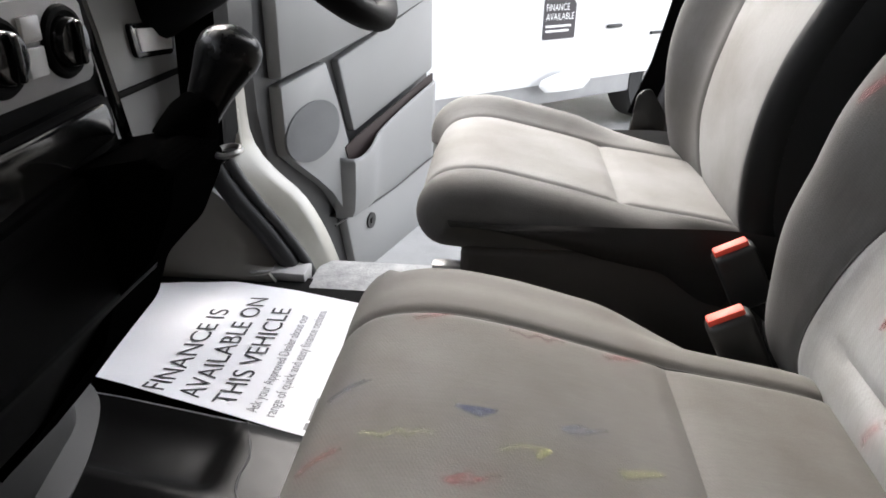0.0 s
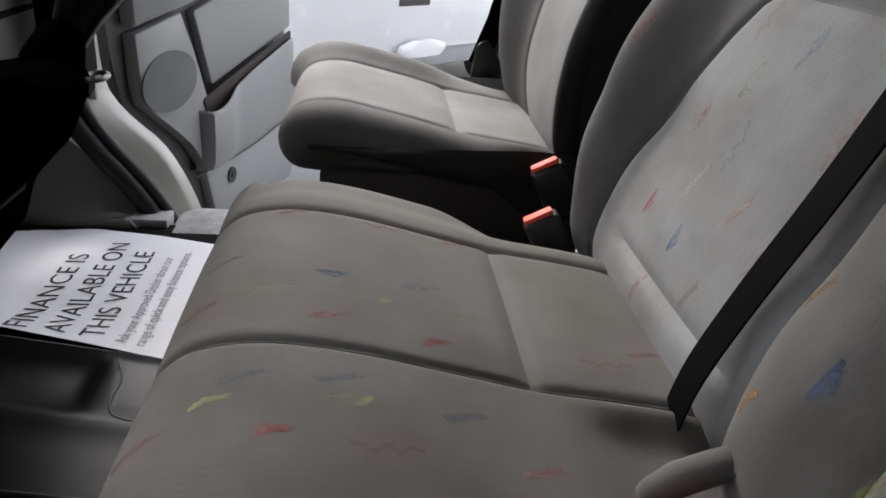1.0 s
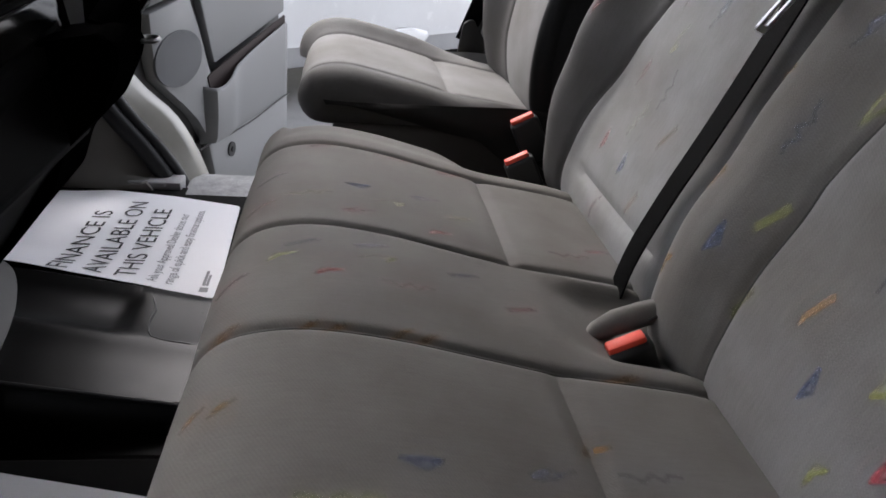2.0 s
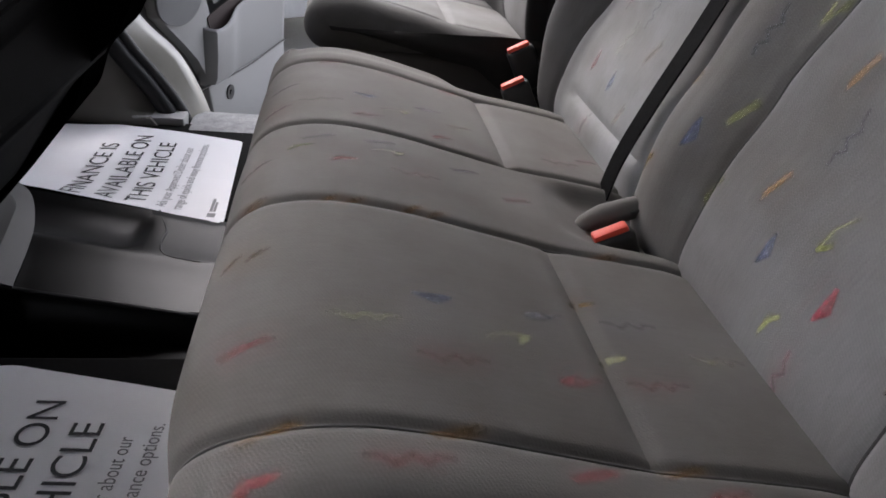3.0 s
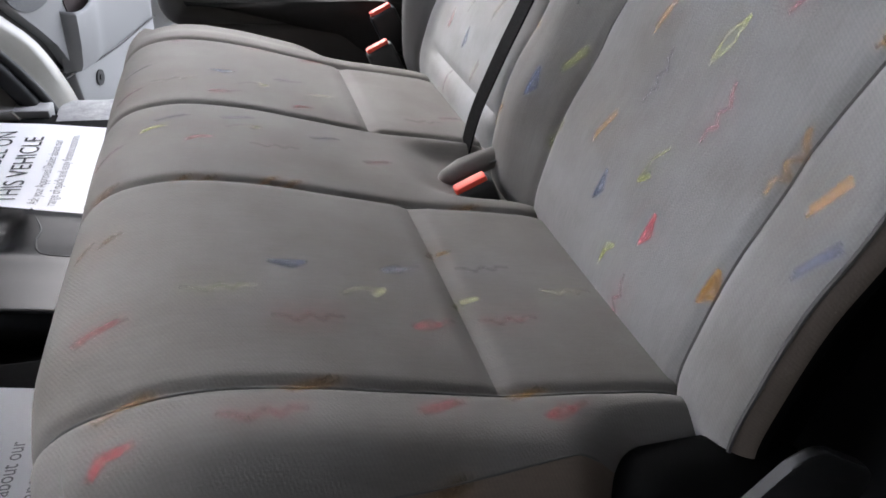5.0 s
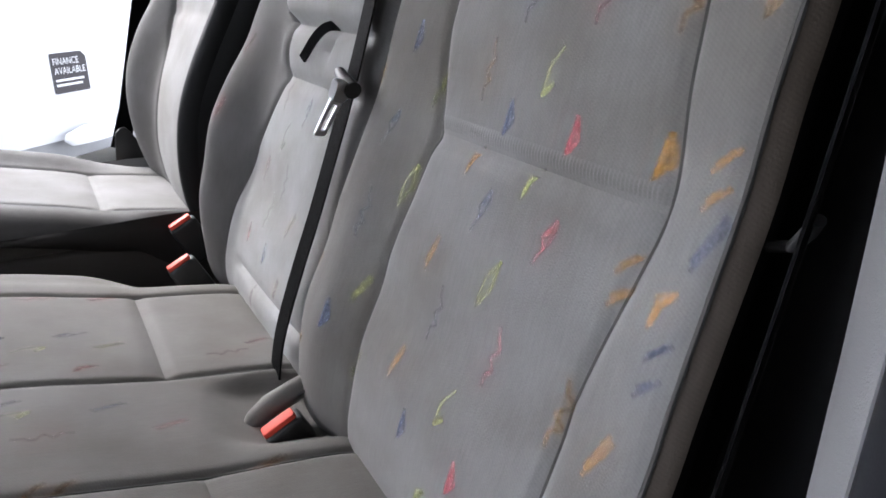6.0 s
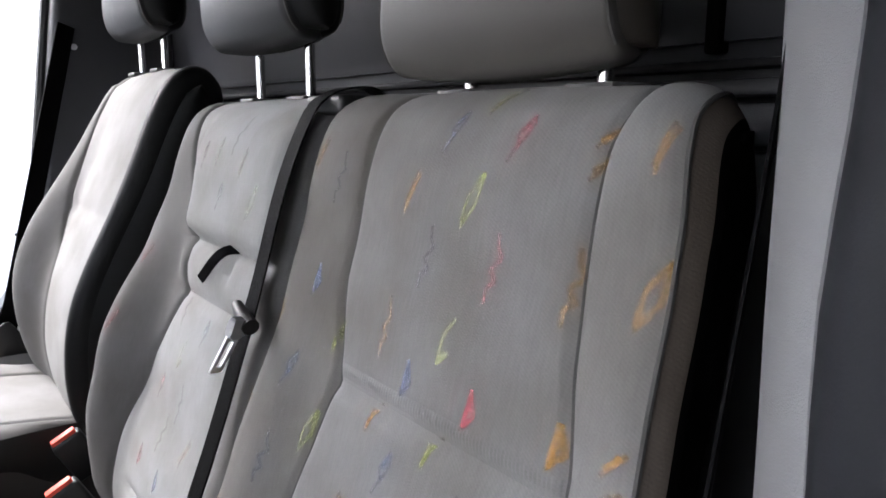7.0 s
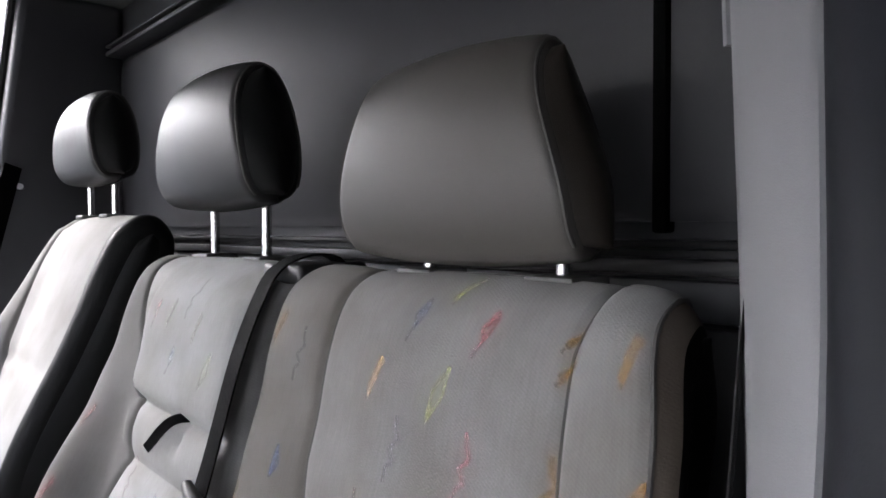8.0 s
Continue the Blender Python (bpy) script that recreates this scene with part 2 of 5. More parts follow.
def tube(pts, r, n=8, close=False, bm=None):
    """A round bar along points; r is a radius or a list of radii."""
    bm = bm or bmesh.new()
    pts = [Vector(p) for p in pts]
    rings = []
    side = None
    for i, p in enumerate(pts):
        a, b = pts[max(i - 1, 0)], pts[min(i + 1, len(pts) - 1)]
        if close:
            a, b = pts[i - 1], pts[(i + 1) % len(pts)]
        d = (b - a).normalized()
        if side is None:
            side = d.orthogonal().normalized()
        side = (side - d * side.dot(d)).normalized()
        up = d.cross(side)
        rad = r[i] if isinstance(r, (list, tuple)) else r
        rings.append([bm.verts.new(p + (side * math.cos(2 * math.pi * k / n) + up * math.sin(2 * math.pi * k / n)) * rad) for k in range(n)])
    for i in range(len(rings) - (0 if close else 1)):
        u, v = rings[i], rings[(i + 1) % len(rings)]
        for k in range(n):
            bm.faces.new((u[k], u[(k + 1) % n], v[(k + 1) % n], v[k]))
    if not close:
        bm.faces.new(rings[0][::-1])
        bm.faces.new(rings[-1])
    return bm


def loft(rings, caps=True):
    """Closed rings of equal length, joined one after another."""
    bm = bmesh.new()
    rows = [[bm.verts.new(p) for p in ring] for ring in rings]
    n = len(rows[0])
    for u, v in zip(rows, rows[1:]):
        for k in range(n):
            bm.faces.new((u[k], u[(k + 1) % n], v[(k + 1) % n], v[k]))
    if caps:
        bm.faces.new(rows[0][::-1])
        bm.faces.new(rows[-1])
    return bm


def prism(outline, lo, hi, axis="y", bevel=0.0, m=None, seg=2):
    """A plate: an outline in the two other axes (in order), drawn out from lo to hi along one axis."""
    bm = bmesh.new()

    def at(a, b, c):
        return {"x": (c, a, b), "y": (a, c, b), "z": (a, b, c)}[axis]
    u = [bm.verts.new(at(a, b, lo)) for a, b in outline]
    v = [bm.verts.new(at(a, b, hi)) for a, b in outline]
    n = len(outline)
    bm.faces.new(u)
    bm.faces.new(v[::-1])
    for k in range(n):
        bm.faces.new((u[k], v[k], v[(k + 1) % n], u[(k + 1) % n]))
    if bevel:
        bmesh.ops.bevel(bm, geom=bm.edges[:], offset=bevel, segments=seg, affect='EDGES', profile=0.5)
    if m is not None:
        bmesh.ops.transform(bm, matrix=m, verts=bm.verts)
    return bm


def rounded(outline, r, n=5):
    """An outline with its corners rounded."""
    out = []
    k = len(outline)
    for i in range(k):
        p, a, b = Vector(outline[i]), Vector(outline[i - 1]), Vector(outline[(i + 1) % k])
        rr = min(r, (a - p).length * 0.49, (b - p).length * 0.49)
        s, e = p + (a - p).normalized() * rr, p + (b - p).normalized() * rr
        for j in range(n + 1):
            t = j / n
            out.append(tuple(s * (1 - t) ** 2 + p * 2 * t * (1 - t) + e * t * t))
    return out


def ribbon(pts, sides, width, thick, bm=None):
    """A strap of the given width and thickness along points; sides: the direction across it at each point."""
    bm = bm or bmesh.new()
    rows = []
    pts = [Vector(p) for p in pts]
    for i, p in enumerate(pts):
        d = (pts[min(i + 1, len(pts) - 1)] - pts[max(i - 1, 0)]).normalized()
        a = Vector(sides[i] if len(sides) > 1 else sides[0])
        a = (a - d * a.dot(d)).normalized()
        nrm = d.cross(a)
        rows.append([bm.verts.new(p + a * sx * width / 2 + nrm * sz * thick / 2) for sx, sz in ((-1, -1), (1, -1), (1, 1), (-1, 1))])
    for u, v in zip(rows, rows[1:]):
        for k in range(4):
            bm.faces.new((u[k], u[(k + 1) % 4], v[(k + 1) % 4], v[k]))
    bm.faces.new(rows[0][::-1])
    bm.faces.new(rows[-1])
    return bm


def smooth_line(pts, n=40):
    """Catmull-Rom through points of any dimension, n points at even steps of length."""
    p = np.array(pts, float)
    q = np.vstack([2 * p[0] - p[1], p, 2 * p[-1] - p[-2]])
    fine = []
    for i in range(1, len(q) - 2):
        for t in np.linspace(0, 1, 16, endpoint=False):
            fine.append(0.5 * (2 * q[i] + (q[i + 1] - q[i - 1]) * t + (2 * q[i - 1] - 5 * q[i] + 4 * q[i + 1] - q[i + 2]) * t ** 2 + (3 * q[i] - q[i - 1] - 3 * q[i + 1] + q[i + 2]) * t ** 3))
    fine.append(p[-1])
    fine = np.array(fine)
    length = np.concatenate([[0], np.cumsum(np.linalg.norm(np.diff(fine, axis=0), axis=1))])
    s = np.linspace(0, length[-1], n)
    return np.stack([np.interp(s, length, fine[:, k]) for k in range(p.shape[1])], 1)


def gauss(d, w):
    return math.exp(-(d / w) ** 2)


def ramp01(x, a, b):
    t = min(1, max(0, (x - a) / (b - a)))
    return t * t * (3 - 2 * t)


class Pad:
    """An upholstered pad: a closed side profile (x, z) swept across y, with rounded edges, stitched seams and stuffed fields between them."""

    def __init__(self, profile, y0, y1, r0, r1, seams, puff=0.006, extra=None, warp=None):
        self.warp = warp
        self.line = smooth_line(profile, 400)
        step = np.linalg.norm(np.diff(self.line, axis=0), axis=1)
        self.s = np.concatenate([[0], np.cumsum(step)])
        tan = np.gradient(self.line, axis=0)
        tan /= np.linalg.norm(tan, axis=1)[:, None]
        self.nrm = np.stack([-tan[:, 1], tan[:, 0]], 1)
        area = np.sum(self.line[:-1, 0] * self.line[1:, 1] - self.line[1:, 0] * self.line[:-1, 1])
        if area > 0:
            self.nrm = -self.nrm
        self.length = self.s[-1]
        self.y0, self.y1, self.r0, self.r1 = y0, y1, r0, r1
        self.seams, self.puff, self.extra = seams, puff, extra

    def where(self, s):
        return (np.interp(s, self.s, self.line[:, 0]), np.interp(s, self.s, self.line[:, 1]))

    def s_at_z(self, z):
        i = int(np.argmax(self.line[:, 1] >= z))
        return float(self.s[i])

    def s_at_x(self, x):
        i = int(np.argmax(self.line[:, 0] <= x))
        return float(self.s[i])

    def lift(self, s, y):
        h = 0.0
        d = y - self.y0
        if d < self.r0:
            h -= self.r0 - math.sqrt(max(0, self.r0 ** 2 - (self.r0 - d) ** 2))
        d = self.y1 - y
        if d < self.r1:
            h -= self.r1 - math.sqrt(max(0, self.r1 ** 2 - (self.r1 - d) ** 2))
        edges = [self.y0] + [q(s) for q in self.seams] + [self.y1]
        for a, b in zip(edges, edges[1:]):
            if a <= y <= b:
                t = (y - a) / max(1e-6, b - a) * 2 - 1
                h += self.puff * (1 - t * t)
        for q in edges[1:-1]:
            h -= 0.0045 * gauss(y - q, 0.0045)
        if self.extra:
            h += self.extra(s, y, *self.where(s))
        return h

    def at(self, s, y, up=0.0):
        x, z = self.where(s)
        nx, nz = np.interp(s, self.s, self.nrm[:, 0]), np.interp(s, self.s, self.nrm[:, 1])
        h = self.lift(s, y) + up
        z += nz * h
        return Vector((x + nx * h, self.warp(y, x + nx * h, z) if self.warp else y, z))

    def field(self, ya, yb, sa=0.0, sb=None, ns=90, ny=26):
        """The cloth between two lines ya(s) and yb(s)."""
        bm = bmesh.new()
        uv = bm.loops.layers.uv.new("cloth")
        sb = self.length if sb is None else sb
        t = np.linspace(-1, 1, ny)
        t = np.sign(t) * (1 - (1 - np.abs(t)) ** 1.8)
        rows, co = [], {}
        for s in np.linspace(sa, sb, ns):
            row = []
            for k in t:
                y = ya(s) + (yb(s) - ya(s)) * (k + 1) / 2
                v = bm.verts.new(self.at(s, y))
                co[v] = (s, y)
                row.append(v)
            rows.append(row)
        for u, v in zip(rows, rows[1:]):
            for k in range(ny - 1):
                fc = bm.faces.new((u[k], u[k + 1], v[k + 1], v[k]))
                for lp in fc.loops:
                    lp[uv].uv = co[lp.vert]
        return bm

    def side(self, y, sgn, sa=0.0, depth=0.012, ns=60, nk=9, ka=0.0, kb=1.0):
        """The side panel at y, which bulges outwards by depth; ka and kb: the share of its way from front to back."""
        bm = bmesh.new()
        uv = bm.loops.layers.uv.new("cloth")
        rows = []
        for s in np.linspace(sa, self.length / 2, ns):
            a, b = self.at(s, y), self.at(self.length - (s - sa) * (self.length / 2) / (self.length / 2 - sa) if sa else self.length - s, y)
            rows.append([bm.verts.new(a.lerp(b, k) + Vector((0, sgn * depth * max(0.0, math.sin(math.pi * k)) ** 0.85, 0))) for k in np.linspace(ka, kb, nk)])
        for u, v in zip(rows, rows[1:]):
            for k in range(nk - 1):
                fc = bm.faces.new((u[k], u[k + 1], v[k + 1], v[k]))
                for lp in fc.loops:
                    lp[uv].uv = (lp.vert.co.z, lp.vert.co.x)
        bmesh.ops.remove_doubles(bm, verts=bm.verts[:], dist=0.0002)
        return bm

    def cord(self, q, sa, sb, r, up=-0.0005, n=110):
        return tube([self.at(s, q(s), up) for s in np.linspace(sa, sb, n)], r, 6)


def const(v):
    return lambda s: v


# strokes of the cloth's motifs: along the cloth, across it
MOTIFS = {
    "hook": [[(-19, -7), (-12, -4), (-6, 0)], [(-6, 0), (2, -4), (17, 5), (10, 7), (0, 4), (-6, 0)], [(3, -1), (11, 4)]],
    "zigzag": [[(26, -1), (16, 0), (9, 5), (0, -4), (-8, 3), (-13, -4), (-24, -3)]],
    "triangle": [[(15, -1), (-2, 6), (-15, -4), (15, -1)], [(9, 0), (-3, 4), (-11, -3)], [(4, 0), (-8, -2)], [(10, -1), (-12, -3)]],
    "diamond": [[(21, 8), (2, -5), (-21, -8), (-2, 5), (21, 8)]],
    "bracket": [[(19, 6), (4, -4), (-17, -6), (-7, 6)], [(-17, -6), (-5, 3)]],
    "chevron": [[(11, 9), (5, -3), (-15, -3)], [(9, 8), (2, 0), (-12, -2)], [(7, 6), (0, 0), (-8, -1)]],
    "slash": [[(-17, -6), (15, 7)], [(-12, -7), (18, 4)]],
    "pair": [[(2, -8), (19, 7)], [(7, -6), (17, 3)], [(-19, -7), (-2, 7)], [(-13, -6), (-5, 2)]],
}


def motif(bm, pad, kind, s0, y0, scale=1.0, turn=0.0, flip=1, half=2.9):
    """One woven motif on the pad's cloth at s0, y0."""
    c, sn = math.cos(turn), math.sin(turn)
    uv = bm.loops.layers.uv.verify()
    for level, stroke in enumerate(MOTIFS[kind]):
        pts = []
        for (a0, b0), (a1, b1) in zip(stroke, stroke[1:]):
            for t in np.linspace(0, 1, 4, endpoint=False):
                pts.append((a0 + (a1 - a0) * t, b0 + (b1 - b0) * t))
        pts.append(stroke[-1])
        rows = []
        for i, (a, b) in enumerate(pts):
            a1, b1 = pts[min(i + 1, len(pts) - 1)]
            a2, b2 = pts[max(i - 1, 0)]
            da, db = a1 - a2, b1 - b2
            ln = math.hypot(da, db) or 1
            wa, wb = -db / ln, da / ln
            row = []
            for e in (-1, 0, 1):
                p, q = (a + wa * half * e) * scale * 0.001, (b + wb * half * e) * flip * scale * 0.001
                row.append(bm.verts.new(pad.at(s0 + p * c - q * sn, y0 + p * sn + q * c, 0.00025 + 0.00006 * level + 0.00001 * i)))
            rows.append(row)
        for u, v in zip(rows, rows[1:]):
            for k in (0, 1):
                fc = bm.faces.new((u[k], u[k + 1], v[k + 1], v[k]))
                for lp, core in zip(fc.loops, (k, 1 - k, 1 - k, k)):
                    lp[uv].uv = (core, 0)


def weave(pad, parent, marks, yarns, half=2.9):
    """marks: rows of colour, motif, s, y, scale, turn. One small mesh for each motif."""
    for colour, kind, s, y, scale, turn in marks:
        bm = bmesh.new()
        motif(bm, pad, kind, s, y, scale, turn, -1, half)
        part("woven_motif", bm, yarns[colour], parent, colour + " woven motif")


def slab(name, lo, hi, material, label, bevel=0.0):
    return tagged(link(name, box(lo, hi, bevel), material), label, "structure", kind="structure")


# ---- the large structure ----
ground_bm = bmesh.new()
bmesh.ops.create_grid(ground_bm, x_segments=8, y_segments=8, size=600)
bmesh.ops.translate(ground_bm, verts=ground_bm.verts, vec=(0, 0, -0.62))
tagged(link("ground", ground_bm, TARMAC), "worn grey concrete yard outside the van", "ground", kind="structure")

slab("floor", (-1.0, -0.44, -0.11), (0.72, 1.33, -0.06), MATRUB, "black rubber cab floor covering")
slab("floor_pad_driver", (-0.99, 0.775, -0.06), (0.10, 1.30, 0.0), MATRUB, "black rubber floor pad in the driver's footwell", 0.01)
slab("floor_pad_passenger", (-0.99, -0.43, -0.06), (0.10, 0.335, 0.0), MATRUB, "black rubber floor pad in the passenger footwell", 0.01)
slab("ceiling", (-0.52, -0.47, 1.50), (0.80, 1.42, 1.54), HEADLINER, "grey cloth headliner of the cab roof")
# Two unseen headers, added to cut the light that reaches the seat cushions.
slab("light_cut_front", (-0.60, -0.47, 1.24), (-0.52, 1.42, 1.54), HEADLINER, "unseen grey header added above the windscreen to cut light", 0.02)
slab("light_cut_side", (-0.52, -0.53, 1.28), (0.80, -0.47, 1.54), HEADLINER, "unseen grey header added above the passenger door to cut light", 0.02)
slab("bulkhead_front", (-1.06, -0.44, -0.05), (-1.0, 1.33, 0.70), MATRUB, "black front bulkhead below the dashboard")

# rear bulkhead: a lower panel, a rail and an upper moulded panel
bulkhead = tagged(link("wall_rear", box((0.745, -0.50, -0.05), (0.79, 1.42, 1.50), 0.004), LINING), "dark grey plastic-lined bulkhead behind the seats", "bulkhead", kind="structure")
part("lower_panel", box((0.728, -0.42, 0.02), (0.744, 1.38, 0.872), 0.006), LINING, bulkhead, "dark grey lower panel")
part("panel_edge", box((0.726, -0.42, 0.876), (0.744, 1.38, 0.912), 0.005), LINING_LOW, bulkhead, "mid-grey strip below the ledge")
part("rail", box((0.715, -0.46, 0.916), (0.744, 1.38, 0.930), 0.004), LINING_LOW, bulkhead, "pale ledge along the bulkhead")
part("rail", box((0.722, -0.46, 0.938), (0.744, 1.38, 0.946), 0.003), DASH_GREY, bulkhead)
part("upper_panel", prism(rounded([(-0.45, 0.962), (1.30, 0.962), (1.30, 1.36), (-0.45, 1.36)], 0.03), 0.734, 0.744, "x", 0.003), LINING, bulkhead, "dark grey moulded upper panel")
part("shelf_edge", box((0.70, 0.55, 1.372), (0.744, 1.38, 1.384), 0.004), LINING_LOW, bulkhead, "thin pale edge of the overhead shelf")
part("shelf_edge", box((0.70, 0.55, 1.392), (0.744, 1.38, 1.399), 0.003), LINING_LOW, bulkhead)
part("seam_strip", box((0.726, -0.173, 0.952), (0.744, -0.159, 1.50), 0.003), NEAR_BLACK, bulkhead, "black vertical rubber strip")

# driver's side: pillar behind the door opening
pillar_d = tagged(link("wall_driver_side", prism([(0.325, 0.0), (0.525, 1.50), (0.745, 1.50), (0.745, 0.0)], 1.30, 1.40, "y", 0.02, seg=3), LINING), "dark plastic-lined pillar behind the open driver's door", "pillar", kind="structure")
part("door_seal", tube([(0.318 + 0.134 * z, 1.345, z) for z in np.linspace(0.02, 1.48, 14)], 0.011, 8), RUBBER, pillar_d, "black rubber door seal")
part("trim_screw", tube([(0.515, 1.296, 1.055), (0.515, 1.301, 1.055)], 0.007, 10), SILVER, pillar_d, "small bright screw head")
part("sill_plate", box((-0.345, 1.238, -0.12), (0.32, 1.40, 0.001), 0.012), SCUFF, pillar_d, "pale scuffed door sill plate")

# passenger's side: pillar trim, body edge and the panel behind it
pillar_p = tagged(link("wall_passenger_side", box((0.54, -0.47, -0.05), (0.745, -0.43, 1.50), 0.004), LINING), "dark lining behind the passenger-side pillar", "pillar", kind="structure")
# the pillar leans back and inwards; its outer edge leans more than its inner one
def pillar_inner(z):
    return 0.46 + 0.245 * (z - 0.85), -0.371 + 0.165 * (z - 0.85)


def pillar_outer(z):
    h = max(z, 0.52) - 0.85
    low = min(0.0, z - 0.52)
    return 0.391 + 0.443 * h + 0.22 * low, -0.424 + 0.182 * h + 0.12 * low + 0.004 * gauss(z - 0.84, 0.05)


def pillar_ring(z, rows):
    """rows: share of the way from the outer to the inner edge, then dx, dy."""
    (ax, ay), (bx, by) = pillar_outer(z), pillar_inner(z)
    return [(ax + (bx - ax) * k + dx, ay + (by - ay) * k + dy, z) for k, dx, dy in rows]


levels = np.linspace(-0.05, 1.50, 60)
trim_rows = ((0.0, 0.0, 0.0), (0.02, 0.0, 0.003), (0.25, -0.002, 0.005), (0.5, -0.002, 0.006), (0.75, -0.002, 0.005), (0.94, 0.0, 0.003), (1.0, 0.0, 0.0), (1.0, 0.006, -0.006), (1.0, 0.018, -0.05), (0.3, 0.03, -0.06), (0.0, 0.03, -0.04))
part("pillar_trim", loft([pillar_ring(z, trim_rows) for z in levels]), PILLAR, pillar_p, "light grey plastic pillar trim")
part("trim_clip", loft([pillar_ring(z, ((0.96, -0.001, 0.004), (1.0, 0.0, 0.005), (1.0, 0.012, -0.008), (0.96, 0.008, -0.01))) for z in np.linspace(1.045, 1.085, 4)]), PILLAR, pillar_p)
edge_rows = [(0.0, 0.004 - 0.052 * math.sin(a), -0.004 - 0.050 * (1 - math.cos(a))) for a in np.linspace(0, math.pi / 2, 12)] + [(0.0, -0.02, -0.09), (0.0, 0.06, -0.08), (0.0, 0.06, -0.03)]
part("body_edge", loft([pillar_ring(z, edge_rows) for z in levels]), SEALB, pillar_p, "dark painted edge of the door opening")
part("door_seal", tube([(pillar_outer(z)[0] - 0.046, pillar_outer(z)[1] - 0.050, z) for z in np.linspace(-0.02, 1.48, 24)], 0.006, 14), RUBBER, pillar_p, "black rubber door seal")
part("sill_plate", box((-0.45, -0.50, -0.12), (0.34, -0.44, -0.012), 0.012), MATRUB, pillar_p, "black plastic step edge")

# front corners and windscreen surround
for name, ya, yb in (("wall_front_driver_side", 1.30, 1.38), ("wall_front_passenger_side", -0.49, -0.43)):
    tagged(link(name, prism([(-1.06, -0.05), (-1.06, 0.72), (-0.56, 1.50), (-0.47, 1.50), (-0.70, 0.95), (-0.66, 0.50), (-0.66, -0.05)], ya, yb, "y", 0.01), DASH_GREY), "dark plastic front pillar beside the windscreen", "pillar", kind="structure")
screen = tagged(link("window_1", prism([(-1.04, 0.74), (-1.035, 0.735), (-0.555, 1.485), (-0.56, 1.49)], -0.43, 1.30, "y"), GLASS), "clear glass windscreen above the dashboard", "window", kind="structure")
screen.visible_shadow = False

# unseen dark wall, added on the passenger's side to block light
slab("light_block_side", (-0.7, -0.98, -0.62), (4.5, -0.78, 8.0), BLOCKER, "unseen dark wall added beside the van to block light")


# ---- seats ----
CUSHION = [(0.43, 0.30), (0.395, 0.35), (0.362, 0.369), (0.30, 0.381), (0.235, 0.391), (0.165, 0.408), (0.10, 0.424), (0.04, 0.433), (0.0, 0.431), (-0.03, 0.421), (-0.052, 0.398), (-0.062, 0.360), (-0.062, 0.31),
           (-0.055, 0.25), (-0.03, 0.215), (0.05, 0.205), (0.20, 0.205), (0.36, 0.21), (0.43, 0.235)]
BACK = [(0.41, 0.30), (0.383, 0.335), (0.371, 0.372), (0.377, 0.42), (0.391, 0.475), (0.415, 0.53), (0.430, 0.585), (0.448, 0.64), (0.467, 0.695), (0.479, 0.745), (0.494, 0.795), (0.504, 0.84), (0.520, 0.883), (0.540, 0.907), (0.572, 0.918), (0.602, 0.906),
        (0.620, 0.87), (0.610, 0.80), (0.578, 0.66), (0.535, 0.50), (0.495, 0.38), (0.465, 0.31), (0.435, 0.29)]


def seam_by_height(heights, places, profile=BACK):
    """A seam of the backrest as y by the height z of its front face; behind the top it runs on straight."""
    line = smooth_line(profile, 400)
    run = np.concatenate([[0], np.cumsum(np.linalg.norm(np.diff(line, axis=0), axis=1))])
    top = int(np.argmax(line[:, 1]))
    ys = np.interp(line[:, 1], heights, places)
    ys[top:] = ys[top]
    return lambda v: float(np.interp(v, run, ys))


def headrest(cx, cy, z0, width, post_z, parent_label, tall=1.0, deep=0.8, cover=VINYL, posts=None, draw=0.20, draw_out=None, deep_in=0.0, bulge=0.020, side_cover=None):
    """A padded vinyl headrest on two steel posts that stand in sleeves at height post_z."""
    ob = thing("headrest", parent_label, "headrest", "headrests of the seat row")
    prof = [(cx + a * deep - 0.008, z0 + b * tall) for a, b in ((0.0, 0.0), (-0.032, 0.004), (-0.053, 0.028), (-0.060, 0.07), (-0.056, 0.115), (-0.040, 0.150), (-0.012, 0.168), (0.020, 0.160), (0.040, 0.125), (0.045, 0.07), (0.036, 0.018), (0.006, 0.0))]
    w = width / 2
    pad = Pad(prof, cy - w, cy + w, 0.009, 0.009, [], 0.008)

    def taper(bm):
        for v in bm.verts:
            k = ramp01(v.co.z, z0 + 0.03, z0 + 0.17 * tall)
            out = draw if draw_out is None or v.co.y > cy else draw_out
            v.co.y = cy + (v.co.y - cy) * (1 - out * k) * (1 - deep_in * ramp01(v.co.x, cx - 0.035, cx + 0.035))
        return bm
    body = part("cover", taper(pad.field(const(cy - w), const(cy + w), ns=70, ny=30)), cover, ob)
    for e in (-1, 1):
        # side_cover is a darker vinyl that puts shade into the side panels
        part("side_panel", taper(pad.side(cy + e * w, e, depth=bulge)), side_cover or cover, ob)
        part("piping", taper(pad.cord(const(cy + e * (w - 0.002)), 0.03, pad.length - 0.03, 0.0018, 0.0004, 80)), CORD, ob, "dark sewn piping")
    for e in (-1, 1):
        y = (cy - 0.008 if posts is None else posts) + e * 0.0755
        p = part("post", tube([(cx + 0.004, y, z) for z in (post_z - 0.05, z0 + 0.03)], 0.0062, 14), STEEL, ob, "polished steel post")
        part("sleeve", box((cx - 0.020, y - 0.026, post_z - 0.004), (cx + 0.026, y + 0.020, post_z + 0.004), 0.003), BANDGREY, ob, "grey plastic post sleeve")
    return ob


